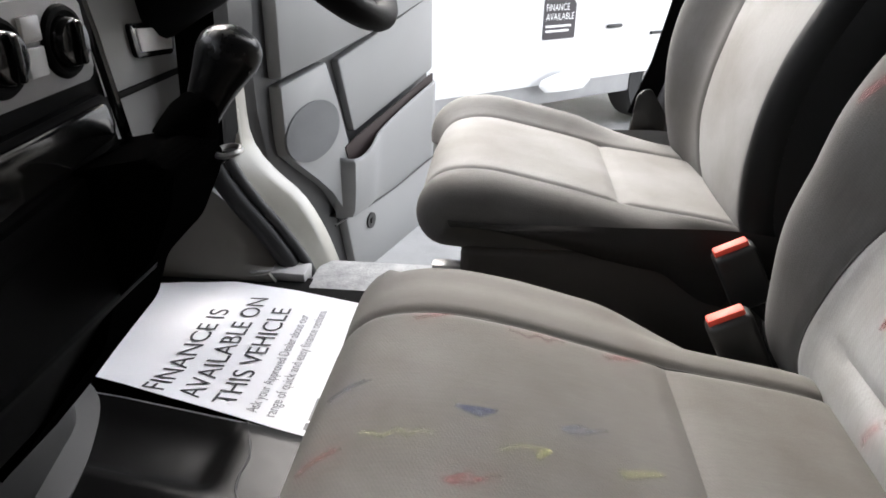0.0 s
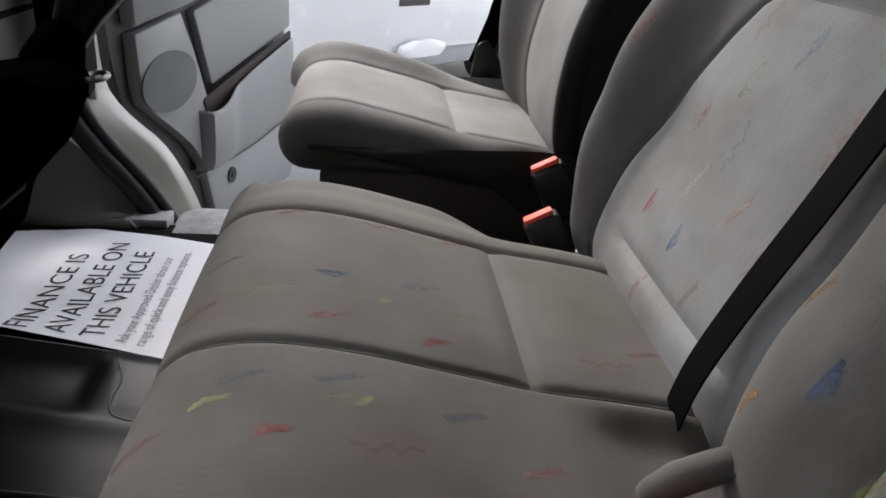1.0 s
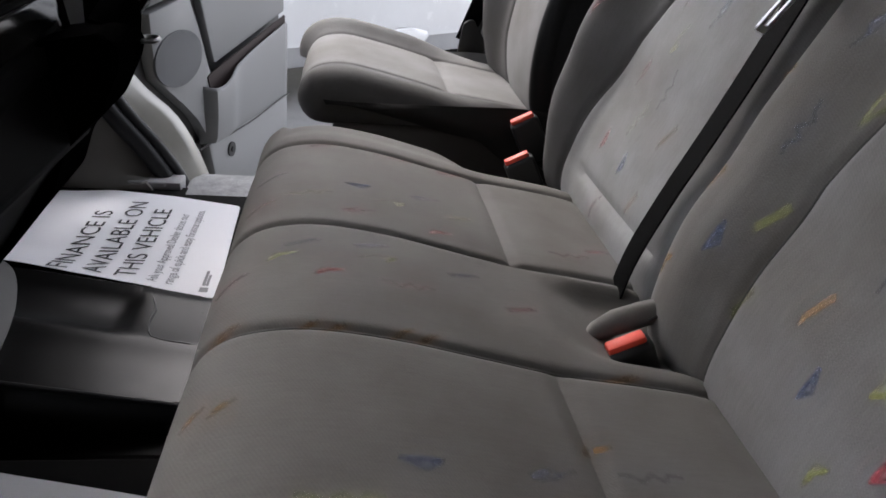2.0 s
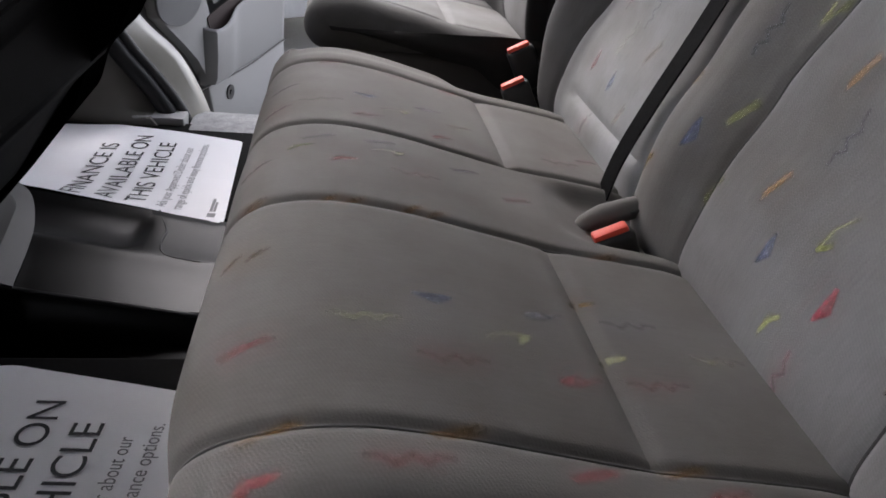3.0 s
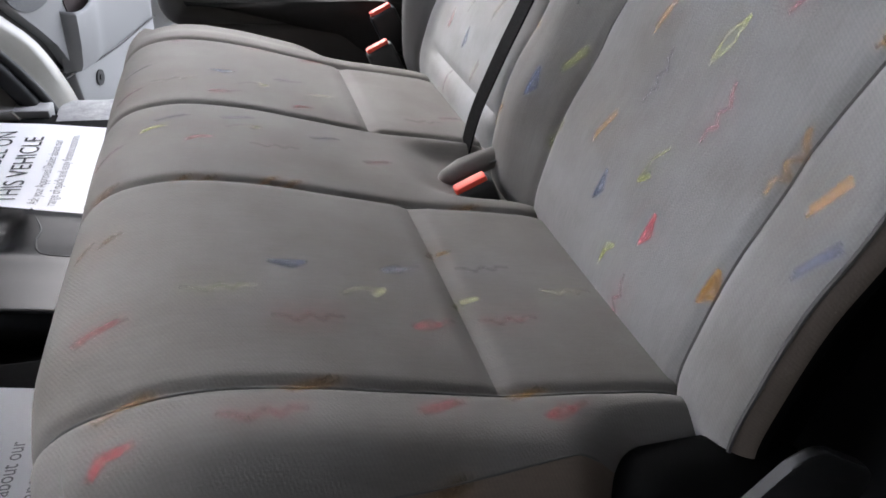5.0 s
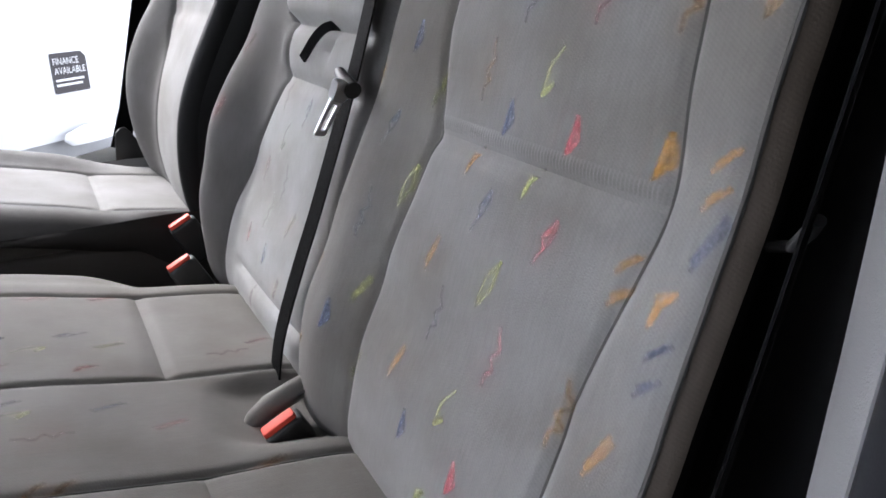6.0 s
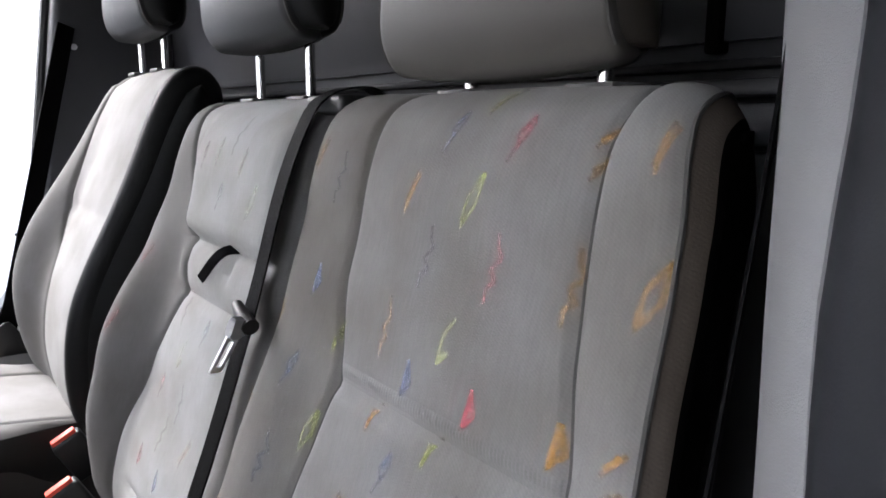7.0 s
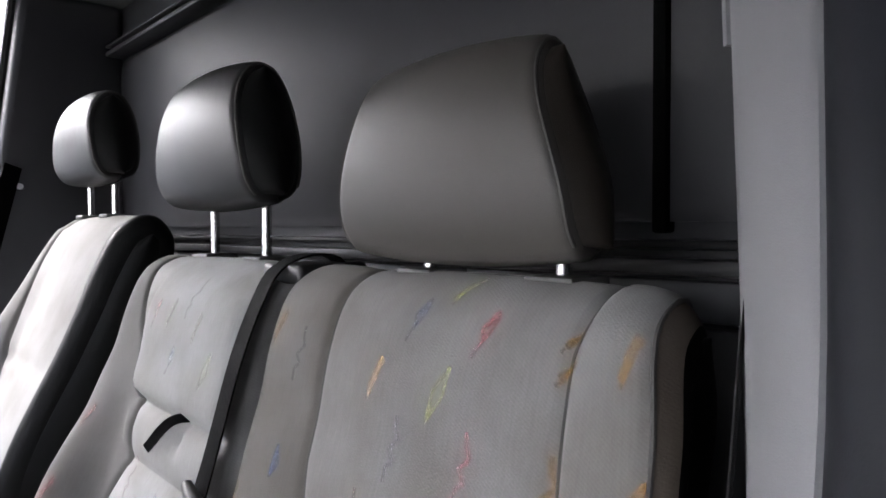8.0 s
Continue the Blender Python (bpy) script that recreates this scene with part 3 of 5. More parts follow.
# the double passenger bench: cushion
def cushion_extra(s, y, x, z):
    h = 0.0
    # the outer front corner is rounded in plan
    if z > 0.212:
        h -= 0.042 * (1 - ramp01(y, -0.345, -0.17)) * (1 - ramp01(x, -0.03, 0.07)) * (1 - 0.65 * ramp01(z, 0.33, 0.415))
    if z > 0.33 and x > -0.03:
        # cross seams in both seat fields
        for a, b in ((0.192, 0.429), (-0.250, 0.011)):
            inside = ramp01(y, a - 0.004, a + 0.012) * (1 - ramp01(y, b - 0.012, b + 0.004))
            h -= (0.0030 * gauss(x - 0.232, 0.010) + 0.0025 * gauss(x - 0.232, 0.004)) * inside
        # hollow for the buckles between the seats
        h -= 0.019 * ramp01(x, 0.236 + 0.25 * (y - 0.10) ** 2 / 0.07, 0.315) * ramp01(y, 0.030, 0.066) * (1 - ramp01(y, 0.150, 0.190))
        h -= 0.040 * ramp01(x, 0.17, 0.34) * ramp01(y, 0.455, 0.515)
        # raised outer edges
        h -= 0.007 * ramp01(y, 0.45, 0.50)
        h += 0.006 * (1 - ramp01(y, -0.30, -0.26)) * (1 - ramp01(x, 0.22, 0.32))
        h -= 0.070 * ramp01(x, 0.26, 0.35) * (1 - ramp01(y, -0.325, -0.262))
    return h


bench = thing("passenger_bench", "double passenger bench in worn grey cloth with coloured woven motifs", "seat")
cush = Pad(CUSHION, -0.335, 0.560, 0.075, 0.05, [const(-0.250), const(0.011), const(0.192), const(0.429)], 0.0015, cushion_extra)
S_CREASE = cush.s_at_x(0.232)
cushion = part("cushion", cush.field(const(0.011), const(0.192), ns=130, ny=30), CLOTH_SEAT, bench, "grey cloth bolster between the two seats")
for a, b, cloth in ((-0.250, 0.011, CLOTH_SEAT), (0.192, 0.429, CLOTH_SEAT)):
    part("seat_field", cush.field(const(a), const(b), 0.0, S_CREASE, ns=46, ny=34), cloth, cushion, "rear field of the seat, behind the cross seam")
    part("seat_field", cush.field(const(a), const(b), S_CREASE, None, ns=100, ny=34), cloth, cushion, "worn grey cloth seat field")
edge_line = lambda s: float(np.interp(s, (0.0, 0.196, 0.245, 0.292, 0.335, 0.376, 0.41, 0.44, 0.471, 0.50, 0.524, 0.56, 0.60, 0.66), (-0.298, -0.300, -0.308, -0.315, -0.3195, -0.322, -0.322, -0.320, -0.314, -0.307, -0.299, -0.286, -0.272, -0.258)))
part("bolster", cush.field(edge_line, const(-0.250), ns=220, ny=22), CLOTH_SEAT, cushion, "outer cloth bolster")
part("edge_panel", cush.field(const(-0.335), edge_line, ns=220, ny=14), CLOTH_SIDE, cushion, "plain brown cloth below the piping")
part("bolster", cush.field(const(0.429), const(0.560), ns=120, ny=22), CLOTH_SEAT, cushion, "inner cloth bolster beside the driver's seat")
part("side_panel", cush.side(-0.335, -1, depth=0.006), CLOTH_SIDE, cushion, "plain brown-grey side panel")
part("side_panel", cush.side(0.560, 1, depth=0.006), CLOTH_SHADE, cushion)
for y in (-0.250, 0.011, 0.192, 0.429):
    part("seam", cush.cord(const(y), 0.03, cush.s_at_x(-0.047) + 0.10, 0.0016, -0.0002), CORD, cushion, "dark stitched seam")
part("piping", cush.cord(edge_line, cush.s_at_x(0.285), 0.53, 0.0008, 0.0001), CORD, cushion, "dark piping along the lower edge")

# the bench's two backrests
def back_extra_outer(s, y, x, z):
    h = 0.0
    if x < 0.56 and 0.34 < z < 0.91:
        inside = ramp01(y, -0.262, -0.245) * (1 - ramp01(y, 0.0, 0.016))
        skew = 0.672 + 0.02 * (-(y + 0.12))
        h -= 0.0045 * gauss(z - skew, 0.008) * inside
        h += 0.004 * (1 - ramp01(y, -0.30, -0.25)) * ramp01(z, 0.38, 0.50) * (1 - ramp01(z, 0.82, 0.91))
        h += 0.022 * ramp01(y, 0.03, 0.09) * gauss(z - 0.49, 0.17)
    h -= 0.006 * ramp01(z, 0.84, 0.92) * (1 - ramp01(y, -0.318, -0.245))
    return h


seam_in = seam_by_height((0.30, 0.36, 0.485, 0.553, 0.586, 0.61, 0.676, 0.726, 0.76, 0.83, 0.91), (0.030, 0.032, 0.033, 0.034, 0.025, 0.018, 0.004, 0.018, 0.026, 0.027, 0.030))
seam_out = seam_by_height((0.30, 0.40, 0.49, 0.545, 0.60, 0.66, 0.69, 0.74, 0.80, 0.88, 0.905), (-0.241, -0.241, -0.239, -0.236, -0.245, -0.255, -0.255, -0.246, -0.237, -0.234, -0.240))


def back_warp(y, x, z):
    """The backrest draws in towards its top corners and its rear."""
    edge = 1 - ramp01(y, -0.305, -0.215)
    behind = x - (0.374 + 0.305 * (z - 0.372))
    return y + (0.024 * ramp01(z, 0.83, 0.93) - 0.011 * (1 - ramp01(z, 0.55, 0.92)) + 0.055 * ramp01(behind, 0.025, 0.15)) * edge


back_o = Pad(BACK, -0.309, 0.152, 0.022, 0.040, [seam_out, seam_in], 0.003, back_extra_outer, back_warp)
S_TOP = back_o.s_at_z(0.914)
S_LUMB = back_o.s_at_z(0.672)
outer = part("backrest", back_o.field(seam_out, seam_in, S_LUMB, None, ns=90, ny=34), CLOTH, bench, "tall cloth backrest of the outer seat")
part("lumbar_field", back_o.field(seam_out, seam_in, 0.0, S_LUMB, ns=56, ny=34), CLOTH, outer, "lower field of the backrest")
part("bolster", back_o.field(const(-0.299), seam_out, ns=130, ny=20), CLOTH, outer, "outer side bolster")
part("edge_roll", back_o.field(const(-0.3080), const(-0.299), ns=130, ny=12), CLOTH_BAND, outer, "plain brown-grey cloth past the piping")
# Edge strip and back side are coloured near-black where the seat side lies in shade.
part("edge_shade", back_o.field(const(-0.309), const(-0.3080), ns=130, ny=8), NEAR_BLACK, outer, "strip behind the edge roll, near-black in place of shade")
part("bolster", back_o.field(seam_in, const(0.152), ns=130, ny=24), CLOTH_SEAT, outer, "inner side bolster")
part("back_side_shade", back_o.side(-0.309, -1, depth=0.004), NEAR_BLACK, outer, "side of the seat back, near-black in place of shade")
part("side_panel", back_o.side(0.152, 1, depth=0.004), CLOTH_SHADE, outer)
for q in (seam_in, seam_out):
    part("seam", back_o.cord(q, 0.06, S_TOP + 0.02, 0.0016, -0.0002), CORD, outer, "dark stitched seam")
part("piping", back_o.cord(const(-0.299), 0.05, S_TOP + 0.06, 0.0018, 0.0006), CORD, outer, "dark piping along the edge")

bm = bmesh.new()
uv = bm.loops.layers.uv.new("cloth")
s0 = back_o.s_at_z(0.675)
rows = []
for k in range(7):
    t = k / 6
    rows.append([bm.verts.new(back_o.at(s0 + 0.012 * t, y, 0.0001 + 0.0008 * math.sin(math.pi * t) * (0.5 + 0.5 * math.sin(2 * math.pi * y / 0.0034)))) for y in np.linspace(-0.252, -0.003, 301)])
for u, v in zip(rows, rows[1:]):
    for k in range(300):
        fc = bm.faces.new((u[k], u[k + 1], v[k + 1], v[k]))
        for lp in fc.loops:
            lp[uv].uv = (lp.vert.co.z, lp.vert.co.y)
part("gathered_stitching", bm, CLOTH, outer, "ribbed gathered stitching above the cross seam")


def back_extra_middle(s, y, x, z):
    h = 0.0
    if x < 0.57 and 0.33 < z < 0.92:
        inside = ramp01(y, 0.16, 0.19) * (1 - ramp01(y, 0.425, 0.455))
        h += 0.014 * ramp01(z, 0.738, 0.753) * inside * (1 - ramp01(z, 0.86, 0.915))
        h -= 0.010 * gauss(z - 0.744, 0.010) * inside
        h -= 0.005 * gauss(z - 0.674, 0.008) * inside
        h += 0.008 * gauss(z - 0.708, 0.025) * inside
        # welt roll along the lower edge
        h -= 0.006 * gauss(z - 0.412, 0.005) * inside
        h += 0.002 * gauss(z - 0.392, 0.012) * inside
        # pull-strap dimple
        h -= 0.010 * gauss(z - 0.722, 0.020) * gauss(y - 0.275, 0.012)
        h += 0.052 * ramp01(y, 0.45, 0.54) * gauss(z - 0.56, 0.17)
    return h


seam_far = seam_by_height((0.30, 0.40, 0.50, 0.58, 0.63, 0.67, 0.72, 0.75, 0.80, 0.85, 0.905), (0.495, 0.490, 0.475, 0.459, 0.434, 0.408, 0.411, 0.427, 0.459, 0.485, 0.508))
back_m = Pad(BACK, 0.154, 0.590, 0.018, 0.06, [seam_far], 0.003, back_extra_middle)
S_M1, S_M2 = back_m.s_at_z(0.674), back_m.s_at_z(0.744)
middle = part("backrest", back_m.field(const(0.154), seam_far, S_M2, None, ns=100, ny=34), CLOTH_FADED_LIT, bench, "cloth backrest of the middle seat")
part("lower_field", back_m.field(const(0.154), seam_far, 0.0, S_M1, ns=60, ny=34), CLOTH_FADED_LIT, middle, "long lower field")
part("pocket_field", back_m.field(const(0.154), seam_far, S_M1, S_M2, ns=30, ny=34), CLOTH_FADED_LIT, middle, "narrow field with the pull strap")
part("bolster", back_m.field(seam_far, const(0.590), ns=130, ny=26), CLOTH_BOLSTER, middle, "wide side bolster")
part("side_panel", back_m.side(0.590, 1, depth=0.006), CLOTH_SHADE, middle)
part("side_panel", back_m.side(0.154, -1, depth=0.002), CLOTH_SHADE, middle)
part("seam", back_m.cord(seam_far, 0.06, S_TOP + 0.02, 0.0016, -0.0002), CORD, middle, "dark stitched seam")
strap_pts = smooth_line([(0.490, 0.278, 0.744), (0.474, 0.280, 0.745), (0.466, 0.289, 0.740), (0.460, 0.303, 0.728), (0.456, 0.316, 0.715), (0.453, 0.328, 0.704)], 16)
part("pull_strap", ribbon(strap_pts, [(-0.25, 0.4, 0.85)], 0.011, 0.0025), BELT, middle, "short black pull strap")
# frame under the bench
part("seat_box", box((0.05, -0.30, 0.0), (0.44, 0.55, 0.215), 0.02, 3), BUCKLE, bench, "black plastic seat box")
# Added black block: fills the hollow at the cushion's rear corner with shade.
part("gap_block", box((0.290, -0.344, 0.22), (0.44, -0.276, 0.366), 0.032, 6), NEAR_BLACK, bench, "black block added for the shaded gap behind the cushion")
part("hinge_plate", prism(rounded([(0.33, 0.24), (0.43, 0.24), (0.47, 0.36), (0.40, 0.40), (0.35, 0.33)], 0.02), -0.345, -0.337, "y", 0.002), BUCKLE, bench, "black hinge cover")
for x, z in ((0.365, 0.270), (0.395, 0.285), (0.418, 0.325), (0.380, 0.300)):
    part("bolt", tube([(x, -0.350, z), (x, -0.344, z)], 0.004, 8), DULL, bench)
part("lever_arm", tube([(0.505, -0.285, 0.655), (0.475, -0.318, 0.672), (0.446, -0.348, 0.688)], 0.0030, 8), NEAR_BLACK, bench, "black lever arm")
part("release_lever", tube([(0.447, -0.347, 0.687), (0.430, -0.364, 0.703), (0.423, -0.371, 0.711)], [0.0030, 0.0036, 0.0030], 10), DASH_GREY, bench, "short grey release lever")

# woven motifs: the repeat is about 87 mm long, every second column stands half a step lower
def back_marks(pad, colour, rows):
    """rows: motif, place across, height."""
    return [(colour, kind, pad.s_at_z(z), y, 1.0, 0.0) for kind, y, z in rows]


def seat_marks(colour, rows, turn=0.0):
    """rows: motif, place along the seat, place across."""
    return [(colour, kind, cush.s_at_x(x), y, 1.0, turn) for kind, x, y in rows]


marks = back_marks(back_o, "blue", (("hook", -0.086, 0.884), ("zigzag", -0.089, 0.790), ("triangle", -0.095, 0.699), ("hook", -0.096, 0.632), ("zigzag", -0.075, 0.538), ("triangle", -0.078, 0.446), ("zigzag", 0.064, 0.840), ("triangle", 0.065, 0.747), ("hook", 0.072, 0.664), ("zigzag", 0.069, 0.583), ("triangle", 0.075, 0.479), ("slash", -0.291, 0.668), ("pair", -0.284, 0.594), ("slash", -0.286, 0.500)))
marks += back_marks(back_o, "red", (("hook", -0.160, 0.882), ("zigzag", -0.164, 0.792), ("triangle", -0.169, 0.699), ("hook", -0.175, 0.632), ("zigzag", -0.158, 0.538), ("triangle", -0.158, 0.446), ("zigzag", -0.155, 0.375)))
marks += back_marks(back_o, "yellow", (("slash", -0.121, 0.908), ("diamond", -0.128, 0.836), ("bracket", -0.132, 0.736), ("chevron", -0.140, 0.664), ("diamond", -0.130, 0.584), ("bracket", -0.126, 0.483), ("chevron", -0.120, 0.405), ("slash", 0.016, 0.705), ("diamond", 0.025, 0.621), ("slash", 0.049, 0.512), ("slash", 0.028, 0.447)))
marks += back_marks(back_o, "orange", (("slash", -0.053, 0.837), ("zigzag", -0.056, 0.731), ("chevron", -0.063, 0.662), ("slash", -0.046, 0.580), ("slash", -0.043, 0.485), ("pair", -0.234, 0.877), ("zigzag", -0.233, 0.793), ("triangle", -0.245, 0.702), ("pair", -0.246, 0.631), ("zigzag", -0.232, 0.535), ("triangle", -0.235, 0.446), ("diamond", -0.290, 0.798), ("slash", -0.286, 0.880), ("pair", -0.286, 0.700), ("chevron", -0.275, 0.628), ("slash", -0.268, 0.530)))
marks += back_marks(back_o, "orange", (("slash", 0.125, 0.700), ("chevron", 0.132, 0.610), ("slash", 0.126, 0.510), ("chevron", 0.121, 0.431), ("slash", 0.110, 0.860)))
weave(back_o, outer, marks, YARN)
marks = seat_marks("yellow", (("zigzag", 0.061, -0.157), ("bracket", 0.159, -0.150), ("chevron", 0.237, -0.149), ("zigzag", 0.335, -0.134)))
marks += seat_marks("blue", (("triangle", 0.107, -0.122), ("hook", 0.194, -0.113), ("zigzag", 0.271, -0.103)))
marks += seat_marks("red", (("slash", -0.010, -0.187), ("zigzag", 0.117, -0.187), ("hook", 0.202, -0.183), ("zigzag", 0.268, -0.174), ("chevron", 0.0, -0.286), ("zigzag", 0.080, -0.276), ("slash", 0.185, -0.268), ("hook", 0.271, -0.270)))
marks += seat_marks("orange", (("slash", 0.005, -0.254), ("slash", 0.111, -0.250), ("chevron", 0.234, -0.079), ("pair", -0.025, -0.078), ("slash", 0.180, -0.318), ("slash", 0.250, -0.252)))
weave(cush, cushion, marks, MIDYARN, 4.0)
marks = seat_marks("red", (("chevron", 0.044, 0.094), ("zigzag", 0.115, 0.090), ("slash", 0.219, 0.095), ("slash", -0.035, 0.092), ("hook", 0.073, 0.230), ("chevron", 0.155, 0.222), ("zigzag", 0.308, 0.236), ("slash", -0.028, 0.243), ("slash", 0.351, 0.260), ("slash", 0.029, 0.417), ("zigzag", 0.118, 0.413), ("slash", 0.191, 0.416)))
marks += seat_marks("yellow", (("bracket", 0.089, 0.130), ("chevron", 0.004, 0.122), ("zigzag", 0.020, 0.262), ("bracket", 0.108, 0.266), ("slash", 0.186, 0.273)))
marks += seat_marks("orange", (("pair", 0.042, 0.010), ("pair", 0.117, 0.016), ("slash", 0.290, 0.012), ("slash", -0.032, 0.014)))
marks += seat_marks("blue", (("slash", 0.170, 0.135), ("slash", 0.085, 0.152), ("hook", 0.149, 0.303), ("triangle", 0.073, 0.296), ("slash", -0.022, 0.317), ("slash", 0.020, 0.145)))
weave(cush, cushion, marks, FADED, 3.6)
marks = back_marks(back_m, "red", (("hook", 0.403, 0.550), ("zigzag", 0.383, 0.653), ("triangle", 0.400, 0.464), ("slash", 0.351, 0.392), ("hook", 0.212, 0.493), ("zigzag", 0.210, 0.590), ("hook", 0.395, 0.845), ("slash", 0.520, 0.700), ("slash", 0.525, 0.600)))
marks += back_marks(back_m, "blue", (("zigzag", 0.323, 0.547), ("hook", 0.300, 0.640), ("triangle", 0.325, 0.459), ("hook", 0.320, 0.800), ("zigzag", 0.300, 0.870)))
marks += back_marks(back_m, "yellow", (("bracket", 0.355, 0.600), ("zigzag", 0.350, 0.505), ("slash", 0.345, 0.850), ("diamond", 0.225, 0.800)))
marks += back_marks(back_m, "orange", (("slash", 0.270, 0.510), ("slash", 0.265, 0.430), ("slash", 0.265, 0.840)))
weave(back_m, middle, marks, PALEYARN, 3.8)

headrest(0.582, -0.082, 0.934, 0.264, 0.918, "wide brown-grey vinyl headrest pushed low above the outer seat", 0.955, 0.70, VINYL_GREY, -0.098, 0.22, 0.26, 0.06, 0.014, VINYL_BROWN_SHADE)
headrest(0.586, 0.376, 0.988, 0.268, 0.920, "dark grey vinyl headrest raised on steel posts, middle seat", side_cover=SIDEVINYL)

# the driver's seat
DCUSH = [(0.43, 0.36), (0.395, 0.395), (0.362, 0.413), (0.30, 0.424), (0.235, 0.433), (0.165, 0.450), (0.10, 0.464), (0.06, 0.471), (0.028, 0.470), (0.002, 0.461), (-0.014, 0.443), (-0.018, 0.418),
         (-0.006, 0.395), (0.02, 0.385), (0.10, 0.384), (0.22, 0.386), (0.34, 0.388), (0.42, 0.375), (0.44, 0.36)]


def driver_cushion_extra(s, y, x, z):
    h = 0.0
    if z > 0.41 and x > -0.04:
        inside = ramp01(y, 0.708, 0.722) * (1 - ramp01(y, 0.955, 0.970))
        h -= 0.0045 * gauss(x - 0.226, 0.010) * inside
        h += 0.018 * (1 - ramp01(x, 0.17, 0.33)) * ramp01(y, 0.968, 1.02) - 0.004 * (1 - ramp01(y, 0.655, 0.712)) * ramp01(x, -0.02, 0.06)
        h -= 0.03 * ramp01(x, 0.26, 0.34) * (1 - ramp01(y, 0.66, 0.70))
    return h


def driver_back_extra(s, y, x, z):
    h = 0.0
    if x < 0.54 and 0.40 < z < 0.96:
        inside = ramp01(y, 0.70, 0.72) * (1 - ramp01(y, 0.95, 0.97))
        h -= 0.005 * gauss(z - 0.735, 0.008) * inside
        h += (0.046 * ramp01(y, 0.93, 1.02) + 0.012 * (1 - ramp01(y, 0.655, 0.70))) * gauss(z - 0.65, 0.20)
    return h


driver_seat = thing("driver_seat", "single driver's seat in grey cloth with dark sides", "seat")
dc = Pad(DCUSH, 0.640, 1.060, 0.045, 0.045, [const(0.712), const(0.966)], 0.003, driver_cushion_extra)
sdc = dc.s_at_x(0.226)
d_cush = part("cushion", dc.field(const(0.712), const(0.966), sdc, None, ns=100, ny=34), CLOTH, driver_seat, "bright worn grey cloth seat field")
part("seat_field", dc.field(const(0.712), const(0.966), 0.0, sdc, ns=46, ny=34), CLOTH, d_cush, "rear field behind the cross seam")
part("bolster", dc.field(const(0.640), const(0.712), ns=120, ny=20), CLOTH_BOLSTER, d_cush, "cloth bolster with shade in its dark tone")
part("bolster", dc.field(const(0.966), const(1.060), ns=120, ny=20), CLOTH, d_cush)
part("side_panel", dc.side(0.640, -1, depth=0.010), CLOTH_SHADE, d_cush, "cloth side panel coloured near-black for shade")
part("side_panel", dc.side(1.060, 1, depth=0.010), CLOTH_SIDE, d_cush)
for y in (0.712, 0.966):
    part("seam", dc.cord(const(y), 0.03, dc.s_at_x(-0.017) + 0.02, 0.0016, -0.0002), CORD, d_cush, "dark stitched seam")
DBACK = [(0.40, 0.36), (0.363, 0.415), (0.353, 0.475), (0.357, 0.54), (0.370, 0.60), (0.394, 0.66), (0.440, 0.755), (0.470, 0.825), (0.496, 0.89), (0.522, 0.942), (0.545, 0.968), (0.575, 0.980), (0.602, 0.968), (0.618, 0.93), (0.600, 0.85), (0.565, 0.72), (0.52, 0.55), (0.48, 0.43), (0.45, 0.37), (0.425, 0.35)]
d_seam = seam_by_height((0.36, 0.44, 0.50, 0.60, 0.65, 0.69, 0.75, 0.90, 0.97), (0.86, 0.885, 0.908, 0.910, 0.925, 0.945, 0.966, 0.995, 1.0), DBACK)
db = Pad(DBACK, 0.650, 1.070, 0.030, 0.06, [lambda s: 0.688, d_seam], 0.003, driver_back_extra)
q0, q1 = db.seams
d_back = part("backrest", db.field(q0, q1, ns=130, ny=34), CLOTH, driver_seat, "tall grey cloth backrest")
part("bolster", db.field(q1, const(1.070), ns=130, ny=24), CLOTH_BOLSTER, d_back, "side bolster with shade in its dark tone")
part("bolster", db.field(const(0.650), q0, ns=130, ny=18), SIDEVINYL, d_back, "black vinyl inner bolster")
part("side_panel", db.side(0.650, -1, depth=0.012), SIDEVINYL, d_back, "black vinyl side panel")
part("side_panel", db.side(1.070, 1, depth=0.012), VINYL, d_back)
part("piping", db.cord(q0, 0.05, db.s_at_z(0.96) + 0.06, 0.0016, 0.0006), PANEL, d_back, "pale piping along the edge")
part("seam", db.cord(q1, 0.05, db.s_at_z(0.96) + 0.03, 0.0016, -0.0002), CORD, d_back, "dark stitched seam")
part("seat_box", box((0.03, 0.675, 0.0), (0.42, 1.02, 0.30), 0.025, 3), VALANCE, driver_seat, "brown-grey plastic seat box")
part("valance", box((0.035, 0.652, 0.26), (0.40, 1.045, 0.392), 0.012, 3), VALANCE, driver_seat, "brown-grey moulded valance below the cushion")
part("rail", box((0.0, 0.665, 0.335), (0.30, 0.685, 0.36), 0.003), DULL, driver_seat, "steel seat rail")
part("rail", box((0.0, 1.01, 0.335), (0.30, 1.03, 0.36), 0.003), DULL, driver_seat, "steel seat rail")
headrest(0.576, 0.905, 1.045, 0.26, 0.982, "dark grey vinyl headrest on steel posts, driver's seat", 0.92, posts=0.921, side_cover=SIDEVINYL)


